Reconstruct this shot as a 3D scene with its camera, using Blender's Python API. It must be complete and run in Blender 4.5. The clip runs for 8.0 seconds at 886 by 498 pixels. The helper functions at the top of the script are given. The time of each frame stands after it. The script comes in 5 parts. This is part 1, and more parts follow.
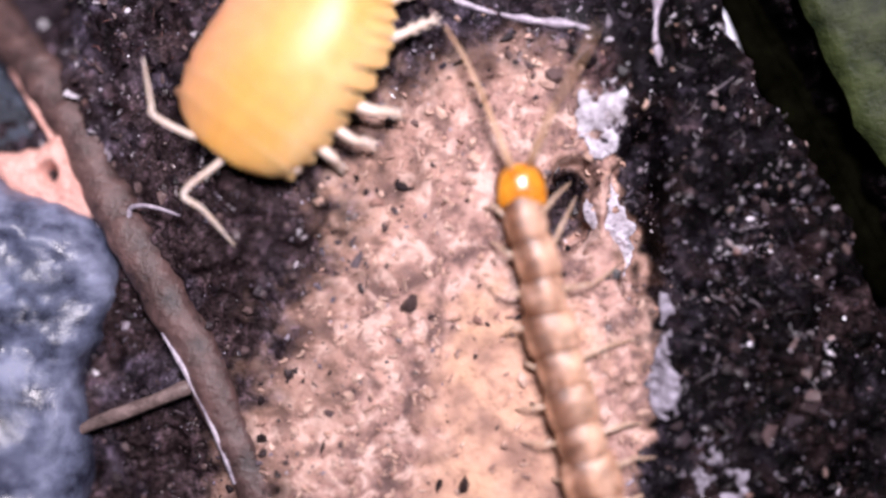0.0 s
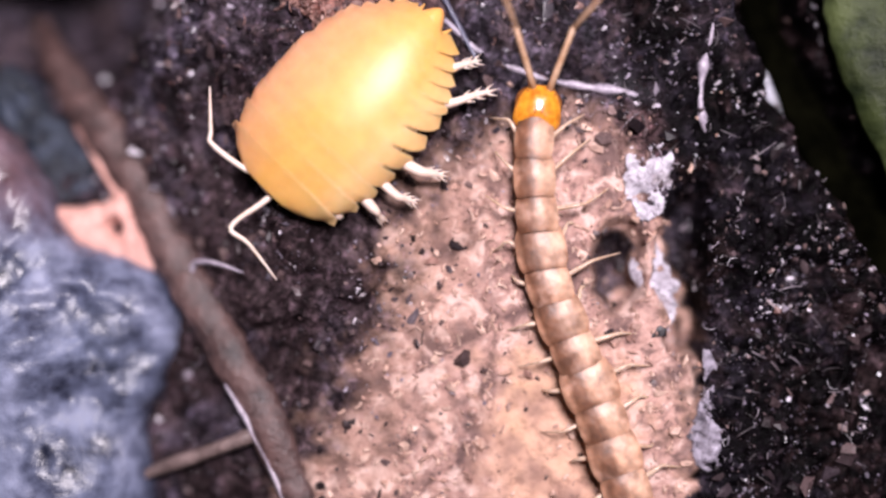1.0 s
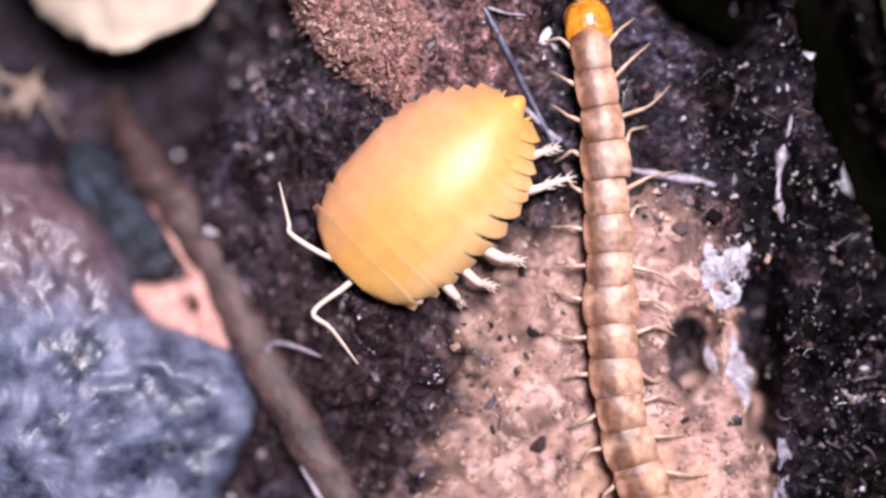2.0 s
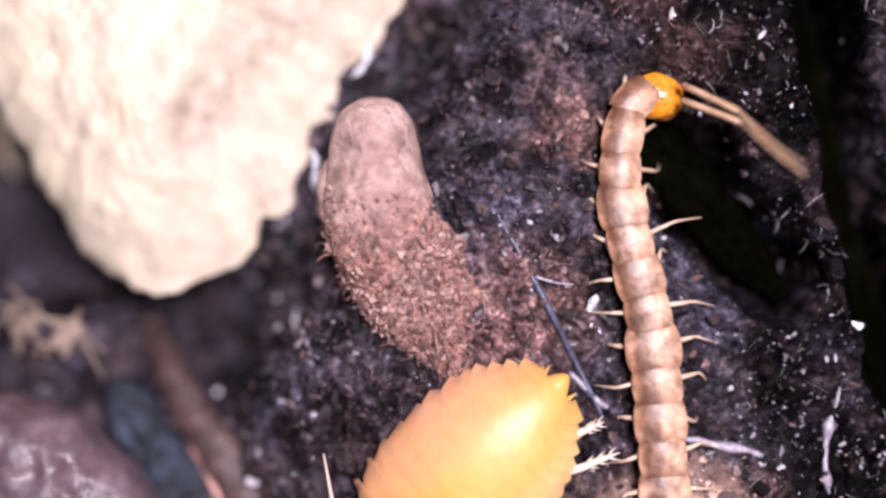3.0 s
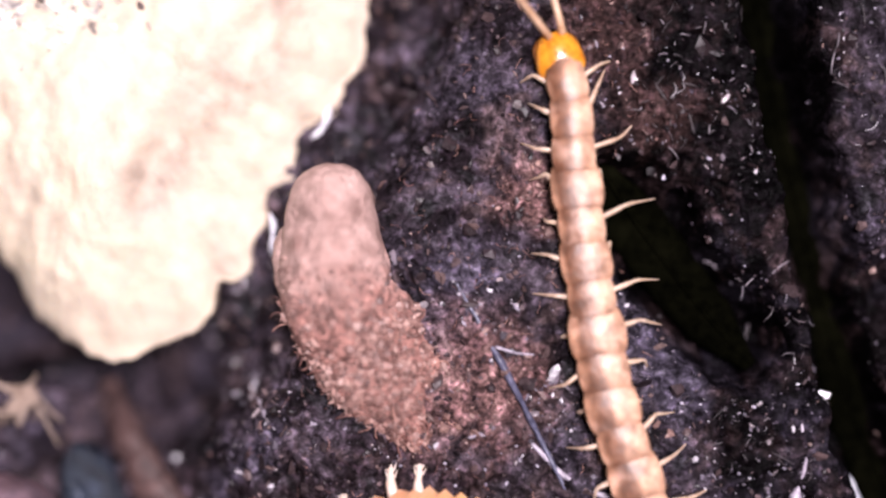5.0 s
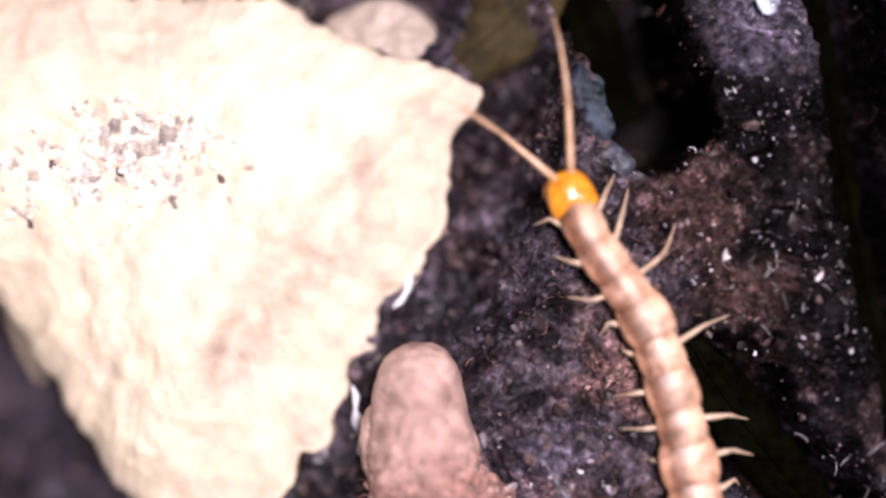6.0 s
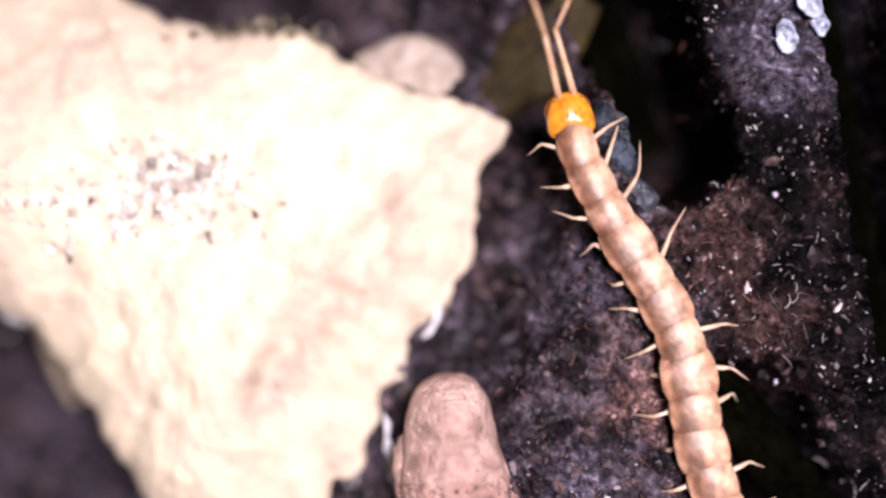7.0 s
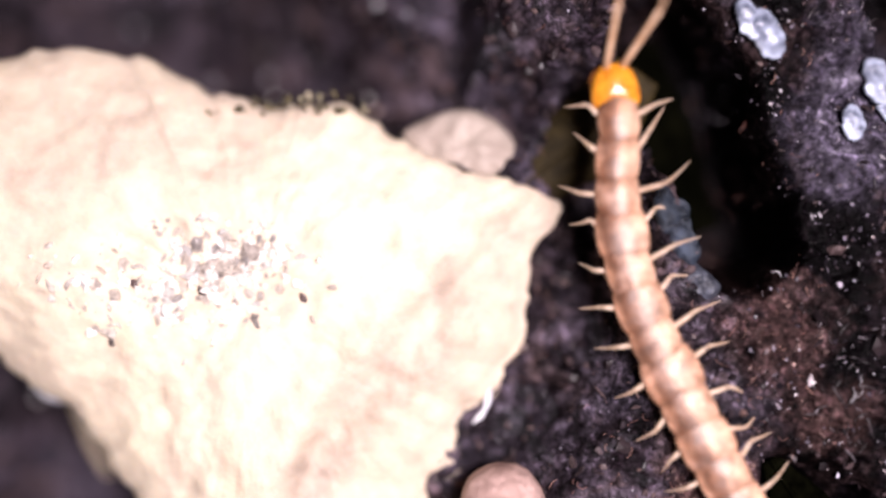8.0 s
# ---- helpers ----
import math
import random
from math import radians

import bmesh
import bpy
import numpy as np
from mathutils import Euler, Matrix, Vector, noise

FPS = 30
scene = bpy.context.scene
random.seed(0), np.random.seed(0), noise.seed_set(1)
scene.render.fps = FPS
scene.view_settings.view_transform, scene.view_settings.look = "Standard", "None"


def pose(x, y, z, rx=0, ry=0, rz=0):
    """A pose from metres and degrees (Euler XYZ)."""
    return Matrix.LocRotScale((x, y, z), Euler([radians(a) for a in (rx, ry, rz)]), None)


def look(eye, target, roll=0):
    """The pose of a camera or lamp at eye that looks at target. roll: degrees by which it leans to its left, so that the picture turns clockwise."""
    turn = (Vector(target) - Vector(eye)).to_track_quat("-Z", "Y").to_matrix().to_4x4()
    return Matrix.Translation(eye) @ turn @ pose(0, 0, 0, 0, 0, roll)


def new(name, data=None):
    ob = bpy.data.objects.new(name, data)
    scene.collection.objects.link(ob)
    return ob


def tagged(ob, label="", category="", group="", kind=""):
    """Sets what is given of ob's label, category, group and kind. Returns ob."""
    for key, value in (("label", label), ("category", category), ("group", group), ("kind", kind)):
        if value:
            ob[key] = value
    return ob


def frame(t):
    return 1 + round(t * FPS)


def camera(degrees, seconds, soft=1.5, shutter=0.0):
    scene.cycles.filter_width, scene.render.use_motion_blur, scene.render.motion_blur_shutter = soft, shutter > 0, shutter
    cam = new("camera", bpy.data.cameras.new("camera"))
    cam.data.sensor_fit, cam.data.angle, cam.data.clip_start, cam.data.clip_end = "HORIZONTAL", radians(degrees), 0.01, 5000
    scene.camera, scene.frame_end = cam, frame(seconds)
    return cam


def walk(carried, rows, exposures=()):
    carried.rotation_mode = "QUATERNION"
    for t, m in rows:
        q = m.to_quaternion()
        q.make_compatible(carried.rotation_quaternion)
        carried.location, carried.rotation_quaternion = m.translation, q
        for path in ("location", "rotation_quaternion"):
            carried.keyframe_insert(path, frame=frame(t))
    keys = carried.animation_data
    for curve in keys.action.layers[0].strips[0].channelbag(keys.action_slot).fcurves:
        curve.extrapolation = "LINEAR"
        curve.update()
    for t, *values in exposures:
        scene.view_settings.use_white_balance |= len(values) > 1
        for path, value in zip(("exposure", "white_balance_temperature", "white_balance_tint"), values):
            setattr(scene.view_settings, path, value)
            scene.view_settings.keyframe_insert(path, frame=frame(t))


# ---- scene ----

MM = 0.001  # the plan is in millimetres

cam = camera(45, 8.0, soft=2.6)
cam.data.dof.use_dof = True
cam.data.dof.focus_distance = 0.0563
cam.data.dof.aperture_fstop = 6.0

# seconds, eye x y z in millimetres, turn about x y z in degrees
PATH = [
    (0.0, 0.002, 0.002, 55.056, 0.792, 0.272, -0.859),
    (0.2, -0.135, 0.399, 55.46, 0.54, 0.197, -0.8),
    (0.3, -0.872, 0.996, 55.582, 0.413, 0.16, -0.823),
    (0.5, -0.829, 1.248, 56.169, 0.161, 0.085, -0.742),
    (0.7, -1.121, 1.221, 56.812, 0.017, 0.158, -0.838),
    (0.9, -2.316, 3.207, 57.179, -0.128, 0.23, -0.509),
    (1.0, -2.749, 4.058, 57.437, -0.2, 0.267, -0.588),
    (1.2, -3.403, 4.411, 57.668, -0.181, 0.289, -0.556),
    (2.3, -7.703, 12.145, 57.979, -0.067, 0.086, 0.16),
    (2.4, -7.771, 13.826, 58.151, -0.054, 0.116, 0.189),
    (2.5, -8.337, 16.667, 58.126, -0.041, 0.146, 0.503),
    (2.6, -9.299, 19.356, 57.821, -0.044, 0.141, 0.696),
    (2.7, -9.446, 20.622, 57.773, -0.047, 0.135, 0.971),
    (2.8, -9.339, 21.207, 58.082, -0.049, 0.13, 0.605),
    (3.0, -9.63, 22.871, 57.482, -0.055, 0.119, 0.637),
    (3.1, -10.448, 25.645, 56.875, -0.046, 0.06, 0.903),
    (3.2, -11.241, 27.747, 56.895, -0.036, 0.001, 1.138),
    (3.3, -11.274, 27.793, 57.716, -0.027, -0.058, 1.249),
    (3.4, -10.473, 27.064, 57.778, -0.017, -0.117, 0.982),
    (3.5, -9.387, 25.842, 57.7, -0.008, -0.176, 0.732),
    (3.7, -7.35, 24.589, 57.167, 0.004, -0.216, 0.388),
    (4.0, -6.922, 25.663, 55.36, 0.023, -0.276, 0.497),
    (4.2, -6.301, 24.858, 55.31, -0.004, -0.329, 0.426),
    (5.3, -9.234, 28.803, 56.559, 0.135, 0.215, 0.394),
    (5.4, -10.035, 30.738, 56.127, 0.147, 0.236, 0.266),
    (5.5, -10.8, 32.303, 55.753, 0.158, 0.257, 0.292),
    (5.7, -11.359, 34.072, 55.942, 0.208, 0.311, 0.243),
    (6.0, -11.837, 35.558, 55.557, 0.282, 0.392, -0.041),
    (6.2, -11.932, 36.212, 55.603, 0.229, 0.393, -0.206),
    (6.5, -12.64, 37.173, 55.963, 0.149, 0.394, -0.278),
    (6.7, -13.172, 38.104, 56.156, 0.057, 0.353, -0.243),
    (7.0, -13.499, 37.728, 57.205, -0.081, 0.292, -0.389),
    (7.1, -14.178, 38.913, 57.123, -0.124, 0.239, -0.295),
    (7.2, -15.083, 39.994, 56.836, -0.167, 0.185, -0.371),
    (7.3, -15.655, 40.441, 56.802, -0.21, 0.132, -0.207),
    (7.5, -14.845, 39.708, 56.517, -0.296, 0.025, -0.429),
    (7.7, -15.728, 40.968, 56.035, -0.329, 0.006, -0.426),
    (8.0, -16.679, 42.634, 55.572, -0.377, -0.023, 0.03),
]
walk(cam, [(t, pose(x * MM, y * MM, z * MM, rx, ry, rz)) for t, x, y, z, rx, ry, rz in PATH],
     [(0.0, -0.02, 6250, 10), (1.0, -0.06, 6350, 10), (2.5, -0.09, 6100, 10), (3.5, -0.07, 6180, 10), (4.0, 0.0, 6150, 10), (5.5, 0.03, 6450, 10), (8.0, 0.03, 6500, 10)])

# ---------------------------------------------------------------- light
world = bpy.data.worlds.new("world")
scene.world = world
world.use_nodes = True
world.node_tree.nodes["Background"].inputs[0].default_value = (0.60, 0.56, 0.78, 1)
world.node_tree.nodes["Background"].inputs[1].default_value = 0.012

lamp_data = bpy.data.lights.new("torch", "AREA")
lamp_data.shape, lamp_data.size = "DISK", 0.040
lamp_data.energy, lamp_data.color = 0.44, (1.0, 0.885, 0.945)
lamp = new("torch", lamp_data)
lamp.matrix_world = look((0.014, 0.046, 0.118), (-0.006, 0.022, 0.0))
tagged(lamp, "small bright white torch held over the soil", "lamp")


# ---------------------------------------------------------------- materials
def ramp(nt, fac, stops):
    r = nt.nodes.new("ShaderNodeValToRGB")
    e = r.color_ramp.elements
    while len(e) < len(stops):
        e.new(0.5)
    for el, (at, col) in zip(e, stops):
        el.position, el.color = at, (*col, 1)
    nt.links.new(fac, r.inputs[0])
    return r.outputs[0]


def noise_node(nt, coord, size_mm, detail=4.0, rough=0.6, distort=0.0):
    n = nt.nodes.new("ShaderNodeTexNoise")
    n.inputs["Scale"].default_value = 1000.0 / size_mm
    n.inputs["Detail"].default_value = detail
    n.inputs["Roughness"].default_value = rough
    n.inputs["Distortion"].default_value = distort
    nt.links.new(coord, n.inputs["Vector"])
    return n.outputs[0]


def mix(nt, fac, a, b, kind="MIX"):
    m = nt.nodes.new("ShaderNodeMix")
    m.data_type, m.blend_type = "RGBA", kind
    if isinstance(fac, float):
        m.inputs[0].default_value = fac
    else:
        nt.links.new(fac, m.inputs[0])
    for socket, v in ((m.inputs[6], a), (m.inputs[7], b)):
        if isinstance(v, tuple):
            socket.default_value = (*v, 1)
        else:
            nt.links.new(v, socket)
    return m.outputs[2]


def base_mat(name):
    m = bpy.data.materials.new(name)
    m.use_nodes = True
    nt = m.node_tree
    co = nt.nodes.new("ShaderNodeTexCoord").outputs["Object"]
    return m, nt, nt.nodes["Principled BSDF"], co


def bump(nt, bsdf, height, mm, strength=1.0):
    b = nt.nodes.new("ShaderNodeBump")
    b.inputs["Distance"].default_value = mm * MM
    b.inputs["Strength"].default_value = strength
    nt.links.new(height, b.inputs["Height"])
    nt.links.new(b.outputs[0], bsdf.inputs["Normal"])


def grainy(name, coarse, fine, coarse_mm=4.0, fine_mm=0.4, rough=0.6, bump_mm=0.08, island=0.0, specular=0.5,
           sss=0.0, coat=0.0, blend=0.5, rough_to=None, shade_tint=None, shade_tint_grain=False):
    """Two scales of colour variation, relief, and for joined pieces a shade of its own each."""
    m, nt, b, co = base_mat(name)
    n1 = noise_node(nt, co, coarse_mm, 3.0)
    n2 = noise_node(nt, co, fine_mm, 6.0, 0.65)
    c1 = ramp(nt, n1, [(0.32, coarse[0]), (0.5, coarse[1]), (0.68, coarse[2])])
    c2 = ramp(nt, n2, [(0.35, fine[0]), (0.65, fine[1])])
    col = mix(nt, blend, c1, c2)
    if island:
        g = nt.nodes.new("ShaderNodeNewGeometry")
        sh = ramp(nt, g.outputs["Random Per Island"], [(0.0, (1 - island,) * 3), (1.0, (1 + island,) * 3)])
        col = mix(nt, 1.0, col, sh, "MULTIPLY")
    if shade_tint:
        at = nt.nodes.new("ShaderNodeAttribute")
        at.attribute_name = "shade_tint"
        over = shade_tint
        if shade_tint_grain:
            over = mix(nt, 1.0, shade_tint, ramp(nt, noise_node(nt, co, 1.8, 6.0), [(0.34, (0.52, 0.46, 0.44)), (0.66, (1.3, 1.3, 1.3))]), "MULTIPLY")
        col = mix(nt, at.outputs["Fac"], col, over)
    nt.links.new(col, b.inputs["Base Color"])
    if rough_to is None:
        b.inputs["Roughness"].default_value = rough
    else:
        nt.links.new(ramp(nt, n2, [(0.3, (rough,) * 3), (0.7, (rough_to,) * 3)]), b.inputs["Roughness"])
    b.inputs["Specular IOR Level"].default_value = specular
    if sss:
        b.inputs["Subsurface Weight"].default_value = sss
        b.inputs["Subsurface Radius"].default_value = (1.0, 0.6, 0.3)
        b.inputs["Subsurface Scale"].default_value = 0.0008
    if coat:
        b.inputs["Coat Weight"].default_value = coat
        b.inputs["Coat Roughness"].default_value = 0.22
    bump(nt, b, n2, bump_mm)
    return m


def tergite_mat():
    """The centipede's back: tan and glossy, a brown band on its left, brown hind margins, paler towards the right."""
    m, nt, b, co = base_mat("tergite")
    info = nt.nodes.new("ShaderNodeObjectInfo")
    shift = nt.nodes.new("ShaderNodeVectorMath")
    shift.operation = "ADD"
    nt.links.new(co, shift.inputs[0])
    nt.links.new(info.outputs["Random"], shift.inputs[1])
    own = shift.outputs[0]
    n1, n2 = noise_node(nt, own, 1.8, 3.0), noise_node(nt, own, 0.8, 2.0)
    xyz = nt.nodes.new("ShaderNodeSeparateXYZ")
    nt.links.new(co, xyz.inputs[0])
    fac = []
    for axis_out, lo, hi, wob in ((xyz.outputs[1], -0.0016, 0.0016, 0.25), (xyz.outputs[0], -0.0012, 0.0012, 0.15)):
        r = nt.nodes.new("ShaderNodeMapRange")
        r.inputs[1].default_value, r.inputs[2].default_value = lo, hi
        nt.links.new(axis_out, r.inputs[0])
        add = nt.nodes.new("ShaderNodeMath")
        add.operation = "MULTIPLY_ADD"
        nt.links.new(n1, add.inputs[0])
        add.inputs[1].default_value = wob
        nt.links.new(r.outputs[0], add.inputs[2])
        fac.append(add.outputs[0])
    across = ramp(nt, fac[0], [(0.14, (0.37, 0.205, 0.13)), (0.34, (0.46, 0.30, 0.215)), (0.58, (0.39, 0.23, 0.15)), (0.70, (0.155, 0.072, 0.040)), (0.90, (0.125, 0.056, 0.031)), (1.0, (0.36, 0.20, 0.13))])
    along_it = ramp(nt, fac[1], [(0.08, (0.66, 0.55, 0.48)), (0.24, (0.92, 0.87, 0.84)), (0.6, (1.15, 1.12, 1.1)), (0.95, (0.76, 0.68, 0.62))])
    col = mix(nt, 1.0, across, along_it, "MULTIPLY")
    col = mix(nt, ramp(nt, noise_node(nt, own, 1.3, 4.0), [(0.48, (0, 0, 0)), (0.62, (0.5,) * 3)]), col, (0.17, 0.085, 0.05))
    col = mix(nt, ramp(nt, noise_node(nt, own, 1.6, 4.0), [(0.54, (0, 0, 0)), (0.74, (0.3,) * 3)]), col, (0.48, 0.34, 0.28))
    col = mix(nt, 0.55, col, mix(nt, 1.0, col, ramp(nt, n2, [(0.32, (0.35, 0.30, 0.27)), (0.68, (1.8, 1.8, 1.8))]), "MULTIPLY"))
    nt.links.new(col, b.inputs["Base Color"])
    b.inputs["Roughness"].default_value = 0.48
    b.inputs["Subsurface Weight"].default_value = 0.15
    b.inputs["Subsurface Radius"].default_value = (1.0, 0.5, 0.3)
    b.inputs["Subsurface Scale"].default_value = 0.0006
    b.inputs["Coat Weight"].default_value = 0.13
    b.inputs["Coat Roughness"].default_value = 0.40
    bump(nt, b, noise_node(nt, own, 1.1, 2.0, 0.45), 0.15)
    return m


def shell_mat():
    """The isopod's shell: yellow along the back, peach towards the side margins, a pale hind rim on the front plates."""
    m, nt, b, co = base_mat("isopod_shell")
    n1, n2 = noise_node(nt, co, 3.0, 3.0), noise_node(nt, co, 0.9, 4.0)
    xyz = nt.nodes.new("ShaderNodeSeparateXYZ")
    nt.links.new(co, xyz.inputs[0])
    r = nt.nodes.new("ShaderNodeMapRange")
    r.inputs[1].default_value, r.inputs[2].default_value = -0.0046, 0.0046
    nt.links.new(xyz.outputs[1], r.inputs[0])
    add = nt.nodes.new("ShaderNodeMath")
    add.operation = "MULTIPLY_ADD"
    nt.links.new(n1, add.inputs[0])
    add.inputs[1].default_value = 0.25
    nt.links.new(r.outputs[0], add.inputs[2])
    col = ramp(nt, add.outputs[0], [(0.10, (0.68, 0.31, 0.19)), (0.42, (0.69, 0.315, 0.13)), (0.62, (0.70, 0.335, 0.09)), (0.85, (0.70, 0.35, 0.105)), (1.0, (0.74, 0.42, 0.18))])
    col = mix(nt, 1.0, col, ramp(nt, n2, [(0.3, (0.93, 0.90, 0.88)), (0.7, (1.06, 1.07, 1.1))]), "MULTIPLY")
    at = nt.nodes.new("ShaderNodeAttribute")
    at.attribute_name = "rim"
    col = mix(nt, at.outputs["Fac"], col, (0.88, 0.64, 0.40))
    nt.links.new(col, b.inputs["Base Color"])
    b.inputs["Roughness"].default_value = 0.42
    b.inputs["Specular IOR Level"].default_value = 0.42
    b.inputs["Subsurface Weight"].default_value = 0.5
    b.inputs["Subsurface Radius"].default_value = (1.0, 0.6, 0.3)
    b.inputs["Subsurface Scale"].default_value = 0.0008
    bump(nt, b, n2, 0.008)
    return m


def islands(name, shades, rough=0.6, specular=0.5, fine_mm=0.25, bump_mm=0.04):
    """Each joined piece takes one of several shades."""
    m, nt, b, co = base_mat(name)
    g = nt.nodes.new("ShaderNodeNewGeometry")
    col = ramp(nt, g.outputs["Random Per Island"], [(i / (len(shades) - 1), s) for i, s in enumerate(shades)])
    n = noise_node(nt, co, fine_mm, 4.0)
    col = mix(nt, 1.0, col, ramp(nt, n, [(0.3, (0.6,) * 3), (0.7, (1.3,) * 3)]), "MULTIPLY")
    nt.links.new(col, b.inputs["Base Color"])
    b.inputs["Roughness"].default_value = rough
    b.inputs["Specular IOR Level"].default_value = specular
    bump(nt, b, n, bump_mm)
    return m


def ground_mat():
    """Wet black soil, with a zone of pale rotten wood and reddish peat."""
    m, nt, b, co = base_mat("soil")
    n1, n2, n3 = noise_node(nt, co, 6.0, 3.0), noise_node(nt, co, 0.9, 6.0, 0.7), noise_node(nt, co, 0.25, 3.0, 0.7)
    n0 = noise_node(nt, co, 9.0, 2.0)
    nm = noise_node(nt, co, 2.6, 3.0, 0.55)
    soil = mix(nt, 0.5, ramp(nt, nm, [(0.38, (0.002, 0.0014, 0.0017)), (0.50, (0.011, 0.008, 0.010)), (0.66, (0.100, 0.080, 0.098))]),
               ramp(nt, n2, [(0.40, (0.004, 0.0025, 0.003)), (0.56, (0.020, 0.014, 0.017)), (0.72, (0.165, 0.135, 0.168))]))
    soil = mix(nt, ramp(nt, n0, [(0.5, (0, 0, 0)), (0.7, (1, 1, 1))]), soil, ramp(nt, n2, [(0.4, (0.008, 0.007, 0.010)), (0.7, (0.12, 0.10, 0.13))]))
    nh = noise_node(nt, co, 3.4, 3.0, 0.6, 0.8)
    soil = mix(nt, ramp(nt, nh, [(0.54, (0, 0, 0)), (0.66, (0.7,) * 3)]), soil, ramp(nt, n2, [(0.36, (0.02, 0.012, 0.012)), (0.7, (0.14, 0.098, 0.096))]))
    soil = mix(nt, ramp(nt, nh, [(0.32, (0.75,) * 3), (0.44, (0, 0, 0))]), soil, ramp(nt, n2, [(0.40, (0.003, 0.003, 0.003)), (0.72, (0.055, 0.056, 0.058))]))
    wood = mix(nt, 0.5, ramp(nt, n1, [(0.35, (0.40, 0.225, 0.165)), (0.5, (0.57, 0.34, 0.245)), (0.62, (0.64, 0.385, 0.24))]),
               ramp(nt, n2, [(0.34, (0.08, 0.045, 0.035)), (0.44, (0.49, 0.30, 0.215)), (0.75, (0.67, 0.455, 0.345))]))
    gritty = mix(nt, 0.6, ramp(nt, n1, [(0.35, (0.20, 0.115, 0.105)), (0.65, (0.54, 0.34, 0.29))]),
                 ramp(nt, n2, [(0.38, (0.035, 0.02, 0.018)), (0.5, (0.34, 0.20, 0.165)), (0.75, (0.62, 0.43, 0.37))]))
    gritty = mix(nt, ramp(nt, nm, [(0.36, (0.75,) * 3), (0.48, (0, 0, 0))]), gritty, (0.085, 0.056, 0.055))
    wood = mix(nt, ramp(nt, nm, [(0.34, (0.8,) * 3), (0.52, (0, 0, 0))]), wood, (0.20, 0.115, 0.095))
    nb = noise_node(nt, co, 1.3, 5.0, 0.6, 0.6)
    pale_bits = ramp(nt, nb, [(0.52, (0, 0, 0)), (0.62, (0.8,) * 3)])
    dark_bits = ramp(nt, nb, [(0.36, (0.8,) * 3), (0.45, (0, 0, 0))])
    gritty = mix(nt, dark_bits, mix(nt, pale_bits, gritty, (0.66, 0.48, 0.42)), (0.11, 0.068, 0.062))
    wood = mix(nt, ramp(nt, nb, [(0.36, (0.45,) * 3), (0.46, (0, 0, 0))]), wood, (0.30, 0.18, 0.14))
    red = ramp(nt, n2, [(0.38, (0.022, 0.013, 0.013)), (0.55, (0.16, 0.087, 0.078)), (0.74, (0.42, 0.26, 0.225))])
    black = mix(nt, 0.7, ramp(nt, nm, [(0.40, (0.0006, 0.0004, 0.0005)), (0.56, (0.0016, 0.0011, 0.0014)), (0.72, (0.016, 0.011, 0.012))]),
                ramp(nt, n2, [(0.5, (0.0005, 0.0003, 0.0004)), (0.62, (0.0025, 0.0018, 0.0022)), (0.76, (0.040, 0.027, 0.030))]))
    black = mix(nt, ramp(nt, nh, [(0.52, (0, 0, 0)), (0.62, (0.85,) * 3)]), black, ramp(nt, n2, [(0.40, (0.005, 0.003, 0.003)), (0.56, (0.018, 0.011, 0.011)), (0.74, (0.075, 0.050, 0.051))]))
    brown = mix(nt, 0.5, ramp(nt, nm, [(0.38, (0.006, 0.004, 0.004)), (0.52, (0.026, 0.017, 0.018)), (0.68, (0.085, 0.060, 0.062))]),
                ramp(nt, n2, [(0.42, (0.008, 0.0045, 0.005)), (0.60, (0.040, 0.026, 0.027)), (0.76, (0.15, 0.105, 0.107))]))
    lilac = ramp(nt, n2, [(0.35, (0.012, 0.010, 0.014)), (0.55, (0.07, 0.060, 0.082)), (0.78, (0.26, 0.235, 0.29))])
    nf = noise_node(nt, co, 0.55, 4.0, 0.7, 0.8)
    fleck = ramp(nt, nf, [(0.36, (0.25, 0.24, 0.25)), (0.50, (0.9, 0.9, 0.92)), (0.60, (1.9, 1.85, 2.0)), (0.70, (3.6, 3.4, 3.9))])
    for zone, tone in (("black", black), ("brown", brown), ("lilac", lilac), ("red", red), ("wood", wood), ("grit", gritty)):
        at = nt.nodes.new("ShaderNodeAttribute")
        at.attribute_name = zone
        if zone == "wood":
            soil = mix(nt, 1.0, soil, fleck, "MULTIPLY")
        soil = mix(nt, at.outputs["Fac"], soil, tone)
    nt.links.new(soil, b.inputs["Base Color"])
    nt.links.new(ramp(nt, n3, [(0.35, (0.28,) * 3), (0.65, (0.7,) * 3)]), b.inputs["Roughness"])
    b.inputs["Specular IOR Level"].default_value = 0.035
    add = nt.nodes.new("ShaderNodeMath")
    nt.links.new(n2, add.inputs[0])
    nt.links.new(n3, add.inputs[1])
    bump(nt, b, add.outputs[0], 0.12)
    return m


